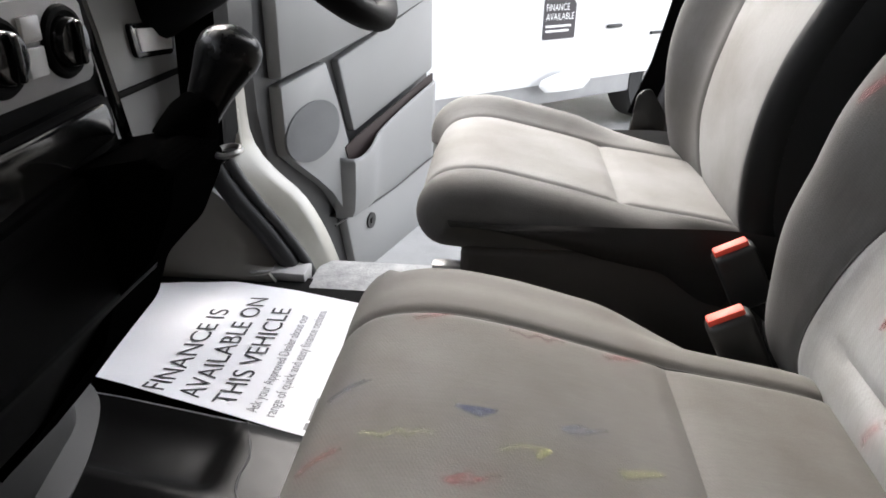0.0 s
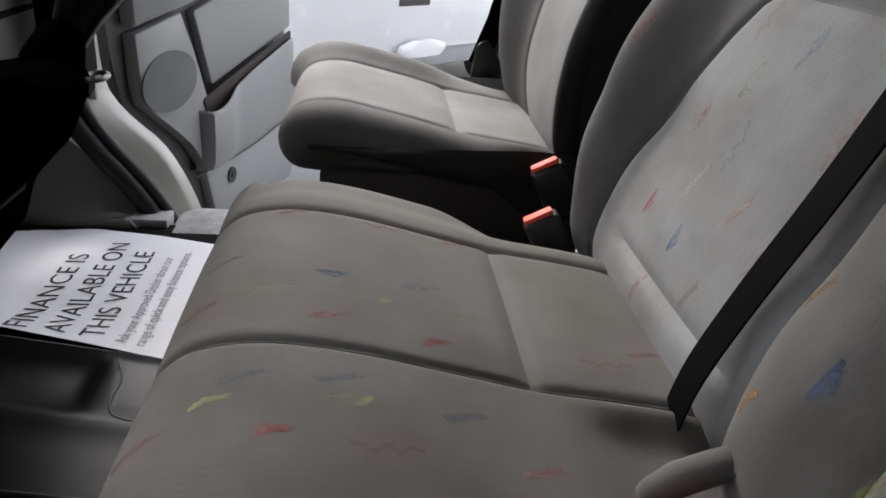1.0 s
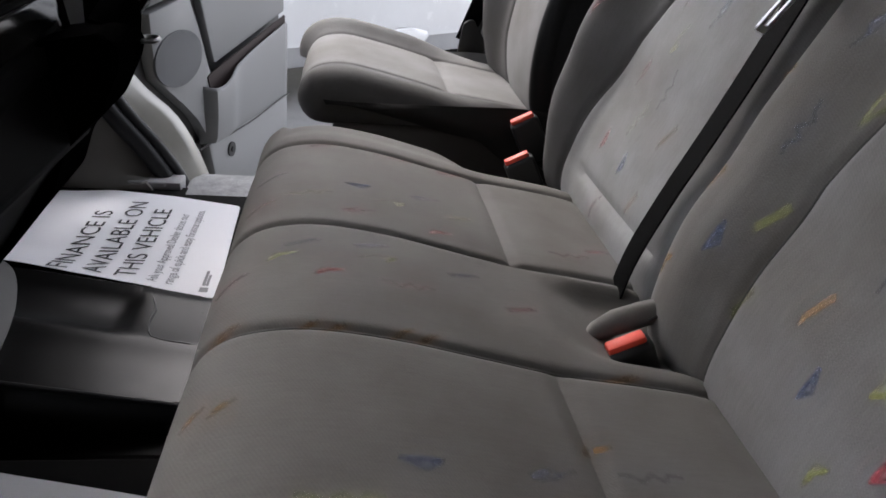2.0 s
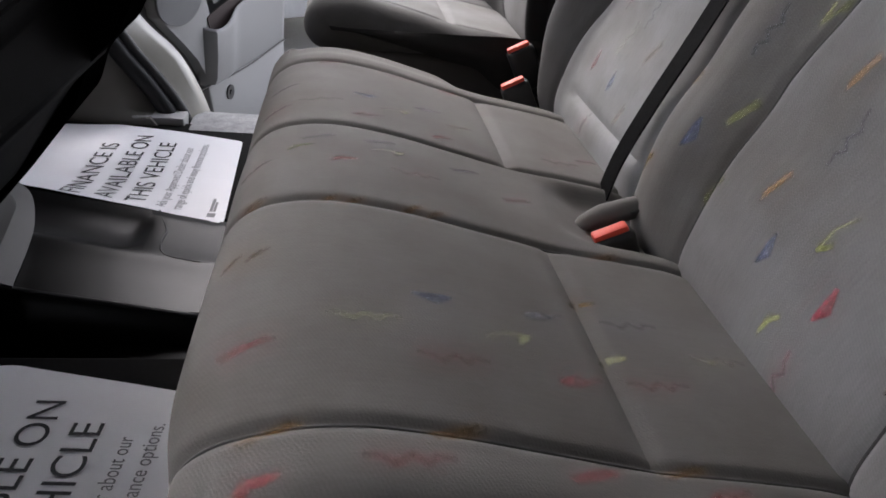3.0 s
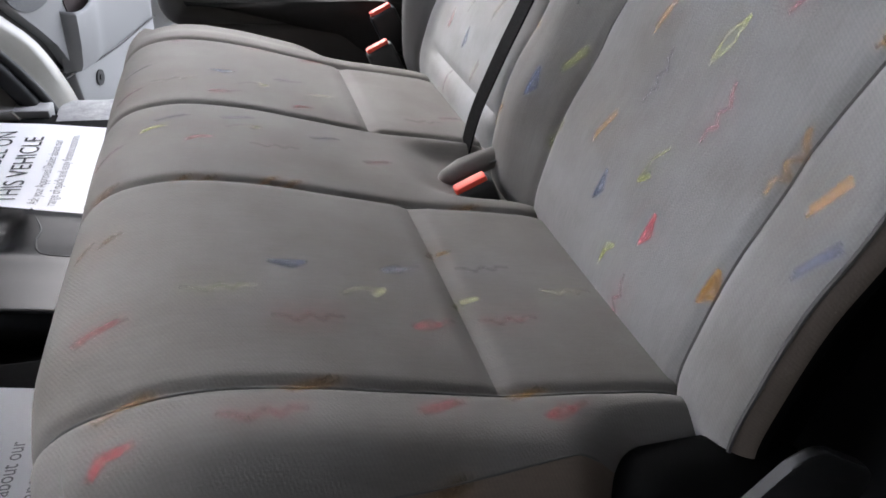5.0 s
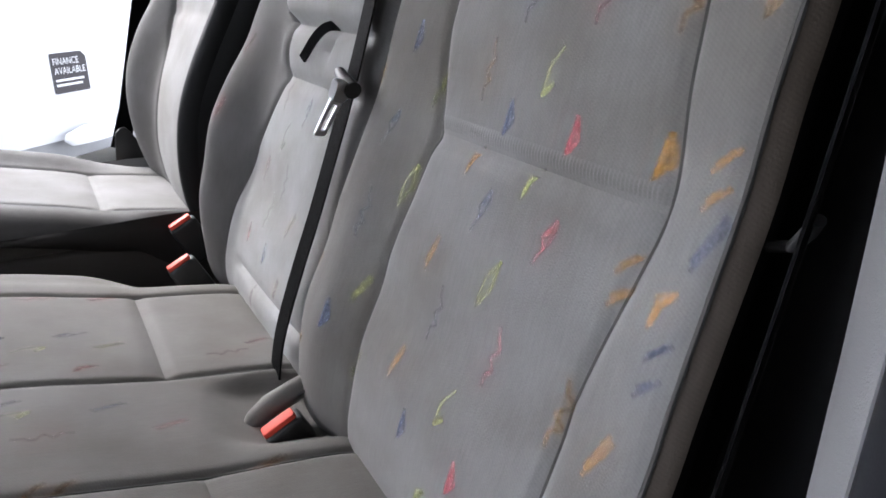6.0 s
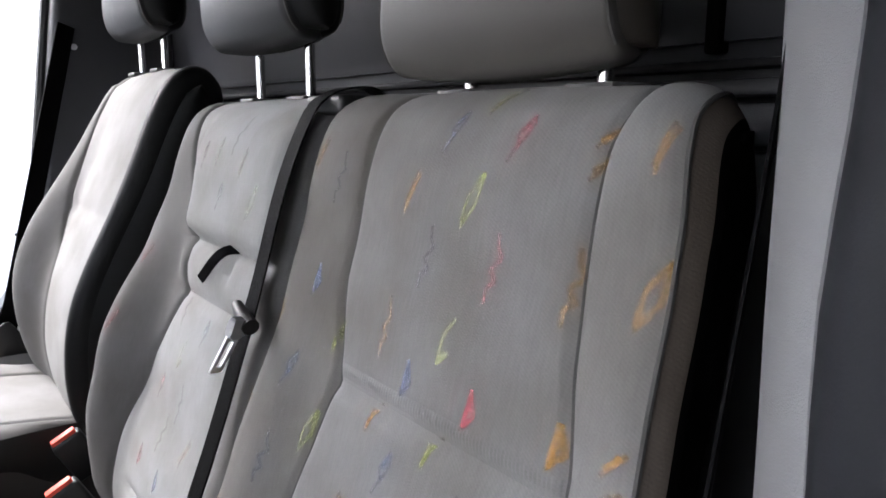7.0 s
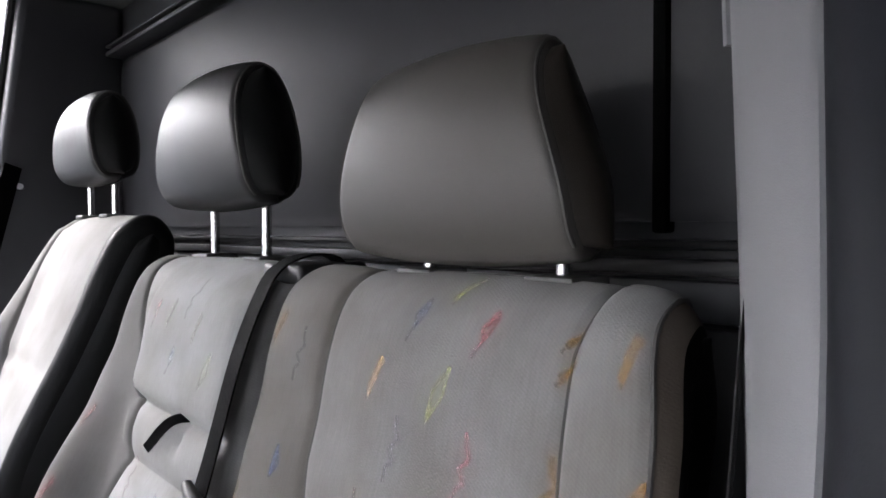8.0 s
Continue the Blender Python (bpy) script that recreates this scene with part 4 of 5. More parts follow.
# ---- belts and buckles ----
def buckle(x, y, z, tilt, label):
    """A belt buckle: black housing with a red push button on its upper end."""
    ob = thing("belt_buckle", label, "belt buckle", "seat belt buckles")
    m = pose(x, y, z, 0, tilt, 0)
    part("housing", box((-0.021, -0.013, -0.075), (0.024, 0.013, -0.002), 0.006, 3, m), BUCKLE, ob)
    part("button", box((-0.018, -0.0072, -0.008), (0.019, 0.0072, 0.004), 0.0025, 2, m), RED, ob, "red push button")
    part("stalk", tube([m @ Vector((0.0, 0, -0.07)), m @ Vector((0.02, 0, -0.12))], 0.008, 8), BUCKLE, ob, "black stalk")
    return ob


buckle(0.316, 0.076, 0.375, -26, "black buckle with red button between the two passenger seats")
buckle(0.305, 0.522, 0.392, -28, "black buckle with red button beside the middle seat")
buckle(0.328, 0.612, 0.426, -28, "black buckle with red button beside the driver's seat")
stub = thing("belt_anchor", "short brown-grey cloth-covered belt stub beside a buckle", "belt anchor")
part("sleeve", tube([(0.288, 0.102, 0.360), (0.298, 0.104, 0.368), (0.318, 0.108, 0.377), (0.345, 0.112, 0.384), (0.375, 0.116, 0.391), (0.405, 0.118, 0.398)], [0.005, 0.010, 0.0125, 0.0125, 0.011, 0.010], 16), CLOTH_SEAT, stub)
part("tab", tube([(0.345, 0.0985, 0.386), (0.360, 0.100, 0.391), (0.374, 0.102, 0.396)], [0.0012, 0.0022, 0.0012], 6), CORD, stub, "dark stitched end")

belt = thing("seat_belt", "black lap and shoulder belt over the middle backrest", "seat belt")
sb = [(0.345, 0.186, 0.350), (0.356, 0.187, 0.410), (0.378, 0.184, 0.480), (0.404, 0.178, 0.555), (0.428, 0.172, 0.63), (0.457, 0.168, 0.72), (0.486, 0.162, 0.825), (0.513, 0.162, 0.888), (0.533, 0.162, 0.916), (0.566, 0.158, 0.929), (0.600, 0.150, 0.922), (0.628, 0.146, 0.87)]
sb = smooth_line(sb, 70)
across = [(0.07 * ramp01(z, 0.66, 0.74), 1.0, 0.0) for _, _, z in sb]
part("webbing", ribbon(sb, across, 0.030, 0.0020), BELT, belt, "black woven webbing")
# the tongue hangs outwards on the belt: slotted chrome plate, grey throat and a black stop behind it
tv = Vector((-0.41, 0.225, -0.88)).normalized()
tn = (Vector((-0.28, -0.70, 0.12)) + Vector((0.62, -0.30, 0.0)) * 1.9).normalized()
tn = (tn - tv * tn.dot(tv)).normalized()
tw = tv.cross(tn)
TM = Matrix.Translation((0.424, 0.140, 0.690)) @ Matrix((tn, tw, -tv)).transposed().to_4x4()
frame_out = rounded([(-0.010, -0.048), (0.010, -0.048), (0.011, 0.0), (-0.011, 0.0)], 0.004)
frame_in = rounded([(-0.004, -0.042), (0.004, -0.042), (0.0045, -0.012), (-0.0045, -0.012)], 0.002)
bm = bmesh.new()
for k in (-0.001, 0.001):
    ov = [bm.verts.new((k, a, b)) for a, b in frame_out]
    iv = [bm.verts.new((k, a, b)) for a, b in frame_in]
    n = len(ov)
    for i in range(n):
        bm.faces.new((ov[i], ov[(i + 1) % n], iv[(i + 1) % n], iv[i]))
bm.verts.ensure_lookup_table()
for o in (0, n):
    for i in range(n):
        j = (i + 1) % n
        bm.faces.new((bm.verts[o + i], bm.verts[o + j], bm.verts[2 * n + o + j], bm.verts[2 * n + o + i]))
bmesh.ops.transform(bm, matrix=TM, verts=bm.verts)
part("tongue", bm, SATIN, belt, "slotted chrome belt tongue", smooth=False)
part("tongue_grip", prism(rounded([(-0.011, -0.008), (0.011, -0.008), (0.014, 0.006), (0.017, 0.014), (-0.017, 0.014), (-0.014, 0.006)], 0.005), -0.004, 0.004, "x", 0.002, TM), PALE, belt, "grey plastic tongue grip")
part("tongue_cover", tube([(0.440, 0.176, 0.706), (0.436, 0.154, 0.700), (0.436, 0.132, 0.693)], [0.006, 0.008, 0.009], 12), BUCKLE, belt, "black plastic throat of the tongue")
guide = thing("belt_guide", "black plastic belt guide on top of the bench backrest", "belt guide")
part("body", box((0.535, 0.12, 0.900), (0.62, 0.20, 0.921), 0.006, 3), BUCKLE, guide)
far_anchor = thing("belt_anchor", "black belt end anchor at the driver's seat", "belt anchor")
part("plate", prism(rounded([(0.285, 0.40), (0.345, 0.40), (0.345, 0.455), (0.315, 0.50), (0.295, 0.49)], 0.01), 1.075, 1.085, "y", 0.002), BUCKLE, far_anchor)
part("webbing", ribbon([(0.30, 1.09, 0.45), (0.33, 1.10, 0.53), (0.42, 1.25, 0.80), (0.50, 1.285, 1.10)], [(0.8, 0.3, -0.3)], 0.04, 0.002), BELT, far_anchor, "black webbing")
side_belt = thing("seat_belt", "black belt hanging behind the outer seat by the pillar", "seat belt")
side_line = [(0.36, -0.384, 0.56), (0.405, -0.376, 0.70), (0.453, -0.366, 0.85), (0.505, -0.352, 1.0), (0.62, -0.33, 1.36)]
part("webbing", ribbon(side_line, [(1.0, 0.48, 0)], 0.030, 0.0015), BELT, side_belt, "black woven webbing")
part("edge_binding", tube([(x + 0.0135, y + 0.0065, z) for x, y, z in side_line], 0.0011, 6), DASH_GREY, side_belt, "paler woven edge of the belt")


# ---- floor: paper mats, centre tunnel, driver's footwell ----
def letters(body, size):
    """The flat outline of a line of print, as a mesh."""
    cu = bpy.data.curves.new("lettering", 'FONT')
    cu.body = body
    cu.size = size
    cu.extrude = 0.0
    ob = bpy.data.objects.new("lettering", cu)
    scene.collection.objects.link(ob)
    me = bpy.data.meshes.new_from_object(ob.evaluated_get(bpy.context.evaluated_depsgraph_get()))
    bpy.data.objects.remove(ob)
    return me


def text(body, size, material, parent, m, width=None, drape=None):
    """A line of print, one object for each word, drawn out to the given width; drape: the height of the sheet at x, y."""
    line = [v.co.x for v in letters(body, size).vertices]
    x0 = min(line)
    k = width / (max(line) - x0) if width else 1
    words = body.split(" ")
    for i, word in enumerate(words):
        me = letters(word, size)
        end = max(v.co.x for v in letters(" ".join(words[:i + 1]), size).vertices)
        shift = end - max(v.co.x for v in me.vertices)
        for v in me.vertices:
            v.co = m @ Vector(((v.co.x + shift - x0) * k, v.co.y, 0))
            if drape:
                v.co.z = drape(v.co.x, v.co.y)
        me.materials.append(material)
        new("lettering", me).parent = parent


def paper_mat(dx, dy, label, curl, edge=-0.178):
    """A printed paper floor mat; it reads across the cab. curl: how far its edge beside the console lifts off the floor."""
    ob = thing("paper_floor_mat", label, "floor mat", "paper floor mats")
    outline = rounded([(edge, 0.744 + 0.22 * (-0.178 - edge)), (edge - 0.014, 1.180), (-0.36, 1.226), (-0.50, 1.250), (-0.61, 1.232), (-0.70, 1.17), (-0.74, 1.08), (-0.74, 0.868)], 0.012, 4)

    def height(x, y):
        x, y = x - dx, y - dy
        free = max(0.0, 1 - max(0.0, y - 0.744 + 0.22 * (x + 0.178)) / 0.12)
        ripple = 0.0012 * math.sin(19 * x + 7 * y) * math.sin(23 * y)
        return 0.0025 + max(0.0, ripple) + curl * min(1.0, max(0.0, (-x - 0.17) / 0.38)) * free ** 1.5 + 0.030 * ramp01(-x, 0.58, 0.76)
    bm = bmesh.new()
    bm.faces.new([bm.verts.new((x + dx, y + dy, 0.0)) for x, y in outline])
    for k in range(14):
        bmesh.ops.bisect_plane(bm, geom=bm.verts[:] + bm.edges[:] + bm.faces[:], plane_co=(-0.14 - 0.044 * k + dx, 0, 0), plane_no=(1, 0, 0))
    for k in range(32):
        bmesh.ops.bisect_plane(bm, geom=bm.verts[:] + bm.edges[:] + bm.faces[:], plane_co=(0, 0.744 + 0.015 * k + dy, 0), plane_no=(0, 1, 0))
    for v in bm.verts:
        v.co.z = height(v.co.x, v.co.y)
    geo = bmesh.ops.extrude_face_region(bm, geom=bm.faces[:])
    bmesh.ops.translate(bm, verts=[g for g in geo["geom"] if isinstance(g, bmesh.types.BMVert)], vec=(0, 0, 0.0008))
    part("sheet", bm, PAPER, ob)
    drape = lambda x, y: height(x, y) + 0.0020

    def row(body, x, ya, width, size, material):
        text(body, size, material, ob, Matrix.Translation((x + dx, ya + dy, 0)) @ Matrix.Rotation(radians(90), 4, 'Z'), width, drape)
    row("FINANCE IS", -0.468, 0.822, 0.302, 0.056, INK)
    row("AVAILABLE ON", -0.404, 0.813, 0.367, 0.056, INK)
    row("THIS VEHICLE", -0.342, 0.808, 0.333, 0.056, INK)
    row("Ask your Approved Dealer about our", -0.299, 0.794, 0.325, 0.028, INK_SOFT)
    row("range of quick and easy finance options.", -0.267, 0.788, 0.356, 0.028, INK_SOFT)
    for a, b, c, d in ((-0.214, -0.198, 0.765, 0.783), (-0.212, -0.206, 0.790, 0.850), (-0.205, -0.200, 0.790, 0.835)):
        bm = bmesh.new()
        bm.faces.new([bm.verts.new((p + dx, q + dy, drape(p + dx, q + dy))) for p, q in ((a, c), (b, c), (b, d), (a, d))])
        part("print_bar", bm, INK_SOFT, ob, "small unreadable print")
    return ob


paper_mat(0.0, 0.0, "white printed paper floor mat in the driver's footwell, edge curled", 0.026)
second_mat = paper_mat(0.0, 0.0, "white printed paper floor mat in the passenger footwell", 0.0, -0.09)
second_mat.matrix_world = Matrix.Translation((-0.247, 0.190, 0)) @ Matrix.Rotation(radians(-3.5), 4, 'Z') @ Matrix.Translation((0.342, -1.141, 0))


def tunnel_rise(x):
    return 0.065 * min(1.0, max(0.0, (-x - 0.17) / 0.38))


def tunnel_ring(x):
    tray = ramp01(x, -0.60, -0.56) * (1 - ramp01(x, -0.335, -0.285)) * 0.016
    up = tunnel_rise(x)
    return [(x, y, z + up * lift) for y, z, lift in ((0.40, -0.06, 0), (0.436, -0.056, 0), (0.446, -0.032, 1), (0.460, -0.014, 1), (0.53, -0.010, 1), (0.575, -0.006, 1), (0.590, -0.002, 1), (0.604, -0.002, 1), (0.618, -0.003 - tray * 0.7, 1), (0.636, -0.004 - tray, 1), (0.710, -0.002 - tray, 1),
                                                     (0.728, -tray * 0.6, 1), (0.752, -0.0005, 1), (0.764, -0.008, 1), (0.768, -0.06, 0))]


tunnel = tagged(link("floor_tunnel", loft([tunnel_ring(x) for x in (-0.98, -0.62, -0.60, -0.59, -0.58, -0.57, -0.50, -0.42, -0.36, -0.345, -0.335, -0.325, -0.315, -0.305, -0.295, -0.27, -0.20, 0.0, 0.10)]), CONSOLE), "dark grey plastic floor tunnel between the footwells", "floor tunnel", kind="structure")
part("lid_joint", tube([(x, y, tunnel_rise(x) - 0.0025) for x, y in smooth_line([(0.05, 0.592), (-0.18, 0.598), (-0.245, 0.600), (-0.266, 0.612), (-0.274, 0.650), (-0.272, 0.685), (-0.286, 0.726), (-0.300, 0.760)], 30)], 0.0020, 6), RUBBER, tunnel, "dark joint round a lid")
part("edge_lip", tube([(x, 0.457, tunnel_rise(x) - 0.0165) for x in np.linspace(-0.6, 0.05, 20)], 0.004, 8), RUBBER, tunnel, "dark joint along the tunnel's edge")

# driver's kick panel, door jamb and seal
kick = tagged(link("kick_panel", loft([[(-0.95, y, z), (-0.62, y, z), (-0.50, y, z * 0.55), (-0.43, y, 0.02), (-0.40, y, -0.02), (-0.95, y, -0.02)] for y, z in ((1.262, 0.015), (1.285, 0.06), (1.31, 0.16), (1.335, 0.23))]), KICK), "grey-brown plastic kick panel in the driver's footwell", "kick panel", kind="structure")
part("end_block", box((-0.482, 1.272, -0.03), (-0.350, 1.345, 0.020), 0.006, 2), STACKGREY, kick, "pale plastic end block")
part("screw_hole", tube([(-0.425, 1.2700, 0.000), (-0.425, 1.276, 0.000)], 0.006, 10), RUBBER, kick, "dark screw hole")
jamb_path = [(-0.56, 0.62), (-0.545, 0.40), (-0.515, 0.26), (-0.465, 0.17), (-0.41, 0.10), (-0.365, 0.03), (-0.345, -0.02), (-0.335, -0.12)]
outer_path = [(-0.508, 0.62), (-0.506, 0.40), (-0.498, 0.285), (-0.453, 0.215), (-0.385, 0.15), (-0.336, 0.06), (-0.303, -0.04), (-0.288, -0.12)]
jp, op = smooth_line(jamb_path, 24), smooth_line(outer_path, 24)
jamb = tagged(link("door_frame_driver", loft([[(a[0], 1.335, a[1]), (a[0] + 0.012, 1.355, a[1] + 0.004), (b[0] - 0.008, 1.375, b[1]), (b[0], 1.39, b[1]), (b[0], 1.43, b[1]), (a[0], 1.43, a[1])] for a, b in zip(jp, op)]), CREAM), "cream painted door frame of the driver's door", "door frame", kind="structure")
part("door_seal", tube([(a[0] - 0.006, 1.338, a[1]) for a in jp[:-3]], 0.013, 10), RUBBER, jamb, "black rubber door seal")
part("trim_roll", tube([(a[0] - 0.040, 1.325, a[1] - 0.004) for a in jp[:-4]], 0.024, 10), DASH_GREY, jamb, "dark grey trim along the seal")
part("hinge_plate", box((-0.530, 1.348, 0.27), (-0.495, 1.362, 0.37), 0.004), CREAM, jamb, "cream hinge plate")
for z in (0.29, 0.345):
    part("bolt", tube([(-0.512, 1.343, z), (-0.512, 1.352, z)], 0.007, 8), CREAM, jamb)
part("check_strap", box((-0.422, 1.372, 0.128), (-0.402, 1.395, 0.140), 0.004, 2, None), RUBBER, jamb, "black rubber buffer")
part("step", box((-0.38, 1.33, -0.30), (0.34, 1.60, -0.24), 0.015), TRIMB, jamb, "black step below the sill")

# ---- the open driver's door ----
DM = pose(-0.505, 1.455, 0, 0, 0, 72.5)
door = tagged(new("door_driver"), "open driver's door with grey plastic panel, speaker and pocket", "van door", kind="structure")
door_out = [(0.036, 0.62), (0.044, 0.455), (0.05, 0.325), (0.07, 0.183), (0.131, 0.099), (0.231, 0.008), (0.306, -0.165), (0.345, -0.290), (0.667, -0.294), (1.00, -0.30), (1.05, -0.20), (1.045, 0.62)]
part("shell", prism(door_out, 0.02, 0.11, "y", 0.008, DM), REVEAL, door, "mid-grey door edge")
part("window_frame", prism([(0.04, 0.62), (1.045, 0.62), (0.98, 1.40), (0.55, 1.40), (0.10, 0.80)], 0.06, 0.10, "y", 0.0, DM), SEALB, door, "dark upper door frame")
lower = [(0.383, -0.072), (0.440, -0.288), (0.667, -0.290), (1.00, -0.296), (1.045, -0.20), (1.04, -0.045), (0.621, -0.062), (0.398, -0.066)]
part("lower_panel", prism(lower, -0.012, 0.021, "y", 0.006, DM), PANEL, door, "light grey lower door panel")
mid_panel = [(0.099, 0.378), (0.101, 0.25), (0.111, 0.200), (0.155, 0.166), (0.235, 0.104), (0.312, 0.045), (0.378, -0.058), (0.511, -0.058), (0.418, 0.123), (0.354, 0.297), (0.307, 0.405)]
part("speaker_panel", prism(mid_panel, -0.018, 0.021, "y", 0.006, DM), PANEL, door, "light grey speaker panel")
grille = part("speaker_grille", prism([(0.226 + 0.128 * math.cos(a), 0.240 + 0.078 * math.sin(a)) for a in np.linspace(0, 2 * math.pi, 48, endpoint=False)], -0.023, -0.014, "y", 0.002, DM), SPEAKER, door, "round dark grey speaker grille")
part("map_panel", prism(rounded([(0.390, 0.396), (0.96, 0.505), (1.035, 0.52), (1.035, 0.268), (0.464, 0.178)], 0.012, 3), -0.004, 0.021, "y", 0.004, DM), PANEL, door, "flat light grey panel above the pocket")
upper = [(0.100, 0.615), (0.099, 0.394), (0.302, 0.420), (0.643, 0.462), (1.035, 0.535), (1.035, 0.615)]
part("upper_panel", prism(upper, -0.022, 0.021, "y", 0.008, DM), PANEL, door, "light grey upper door trim")
part("armrest", prism(rounded([(0.50, 0.47), (0.95, 0.55), (0.95, 0.60), (0.50, 0.54)], 0.02), -0.075, -0.02, "y", 0.012, DM), PANEL, door, "light grey armrest")
# map pocket: a cup holder at its front end and a long bin
rim = [(0.345, 0.132), (0.375, 0.125), (0.43, 0.124), (0.49, 0.140), (0.58, 0.163), (0.72, 0.193), (0.985, 0.238)]
rl = smooth_line(rim, 26)
rings = []
for i, (l0, z0) in enumerate(rl):
    out = -0.060 + 0.022 * ramp01(l0, 0.46, 0.58)
    out *= math.sqrt(ramp01(l0, 0.345, 0.375))
    zb = -0.055
    rings.append([DM @ Vector(p) for p in ((l0, 0.02, z0), (l0, out * 0.9, z0), (l0, out, z0 - 0.012), (l0, out * 0.97, (z0 + zb) / 2), (l0, out * 0.86, zb + 0.02), (l0, out * 0.70, zb), (l0, 0.02, zb))])
pocket_bm = bmesh.new()
rows = [[pocket_bm.verts.new(p) for p in r[1:]] for r in rings]
for u, v in zip(rows, rows[1:]):
    for k in range(5):
        pocket_bm.faces.new((u[k], u[k + 1], v[k + 1], v[k]))
pocket = part("pocket", pocket_bm, PANEL, door, "long light grey map pocket with a cup holder")
sol = pocket.modifiers.new("thickness", 'SOLIDIFY')
sol.thickness = 0.004
part("pocket_lining", prism(rounded([(0.38, 0.155), (0.46, 0.172), (1.0, 0.262), (1.0, -0.04), (0.45, -0.04)], 0.01), -0.022, -0.0185, "y", 0.0, DM), mat("dark_red_brown_lining", (0.020, 0.010, 0.009), rough=0.7), door, "dark lining inside the pocket")
part("panel_joint", tube([DM @ Vector((l0, -0.024 - 0.012 * ramp01(l0, 0.4, 0.5), -0.058 + 0.02 * ramp01(l0, 0.62, 1.0))) for l0 in np.linspace(0.30, 1.0, 16)], 0.003, 6), RUBBER, door, "dark panel joint")
part("latch_knob", tube([DM @ Vector((0.530, -0.013, -0.128)), DM @ Vector((0.530, -0.018, -0.128))], 0.026, 20), RUBBER, door, "black round plug")
part("latch_insert", tube([DM @ Vector((0.530, -0.017, -0.128)), DM @ Vector((0.530, -0.021, -0.128))], 0.010, 14), DASH_GREY, door)

# ---- dashboard ----
dash = thing("dashboard", "black and grey plastic dashboard with centre stack and heater knobs", "dashboard")
dash_prof = [(-1.0, 0.40), (-1.0, 0.76), (-0.85, 0.80), (-0.55, 0.76), (-0.45, 0.70), (-0.42, 0.60), (-0.43, 0.50), (-0.50, 0.36), (-0.62, 0.34), (-0.80, 0.34)]
part("body", loft([[(x, y, z) for x, z in rounded(dash_prof, 0.03, 4)] for y in (-0.42, 0.0, 0.40, 0.80, 1.10, 1.295)]), DASH_GREY, dash, "dark grey dashboard moulding")
stack_prof = [(-0.50, 0.74), (-0.36, 0.72), (-0.345, 0.65), (-0.330, 0.53), (-0.318, 0.47), (-0.30, 0.385), (-0.33, 0.355), (-0.43, 0.21), (-0.60, 0.04), (-0.66, 0.05), (-0.60, 0.40)]
part("centre_console", prism(rounded(stack_prof, 0.015, 3), 0.16, 0.592, "y", 0.008), DASH, dash, "black centre console")
part("stack_edge", tube([(-0.352, 0.596, 0.70), (-0.340, 0.599, 0.63), (-0.325, 0.601, 0.53), (-0.312, 0.600, 0.46)], 0.006, 8), GLOSS, dash, "gloss black edging")
part("heater_panel", prism(rounded([(0.17, 0.585), (0.582, 0.592), (0.574, 0.675), (0.17, 0.672)], 0.012), -0.352, -0.334, "x", 0.003), STACKGREY, dash, "dark grey heater control panel")
for y in (0.356, 0.446, 0.538):
    kn = part("heater_knob", tube([(-0.340, y, 0.633), (-0.326, y, 0.633), (-0.320, y, 0.633), (-0.319, y, 0.633)], [0.024, 0.0235, 0.021, 0.018], 28), GLOSS, dash, "round gloss black heater knob")
    part("knob_bezel", tube([(-0.334, y + 0.0285 * math.cos(a), 0.633 + 0.0285 * math.sin(a)) for a in np.linspace(0, 2 * math.pi, 32, endpoint=False)], 0.0055, 8, True), DASH, kn, "thick black ring")
    part("knob_grip", box((-0.322, y - 0.004, 0.613), (-0.312, y + 0.004, 0.653), 0.003), GLOSS, kn)
for y in (0.401, 0.492):
    part("button", box((-0.336, y - 0.013, 0.609), (-0.330, y + 0.013, 0.635), 0.002), SILVER, dash, "pale grey button")
    part("button", box((-0.336, y - 0.013, 0.639), (-0.330, y + 0.013, 0.661), 0.002), SILVER, dash, "pale grey button")
part("storage_frame", prism(rounded([(0.20, 0.488), (0.590, 0.528), (0.580, 0.578), (0.20, 0.562)], 0.014), -0.336, -0.326, "x", 0.003), DASH, dash, "black frame of the storage slot")
part("storage_door", prism(rounded([(0.21, 0.494), (0.580, 0.533), (0.571, 0.570), (0.21, 0.555)], 0.012), -0.327, -0.322, "x", 0.001), GLOSS, dash, "gloss black storage slot cover")
part("lower_face", prism(rounded([(0.17, 0.452), (0.580, 0.490), (0.588, 0.522), (0.17, 0.482)], 0.012), -0.336, -0.316, "x", 0.003), DASH, dash, "black face below the slot")
part("side_panel", prism(rounded([(0.61, 0.455), (0.93, 0.462), (0.95, 0.66), (0.61, 0.69)], 0.02), -0.425, -0.405, "x", 0.004), PANEL, dash, "grey panel beside the steering column")
part("display_window", prism(rounded([(0.790, 0.573), (0.893, 0.564), (0.903, 0.608), (0.780, 0.618)], 0.008), -0.406, -0.398, "x", 0.002), GLOSS, dash)
part("display_insert", prism([(0.800, 0.580), (0.886, 0.572), (0.892, 0.601), (0.794, 0.610)], -0.399, -0.3965, "x", 0.0005), SILVER, dash, "pale switch insert")
part("ignition_cover", prism(rounded([(0.875, 0.40), (0.94, 0.42), (0.955, 0.70), (0.905, 0.70)], 0.02), -0.395, -0.335, "x", 0.012), DASH, dash, "black cover beside the steering column")
part("groove", box((-0.407, 0.70, 0.532), (-0.401, 0.92, 0.541), 0.002), DASH, dash)
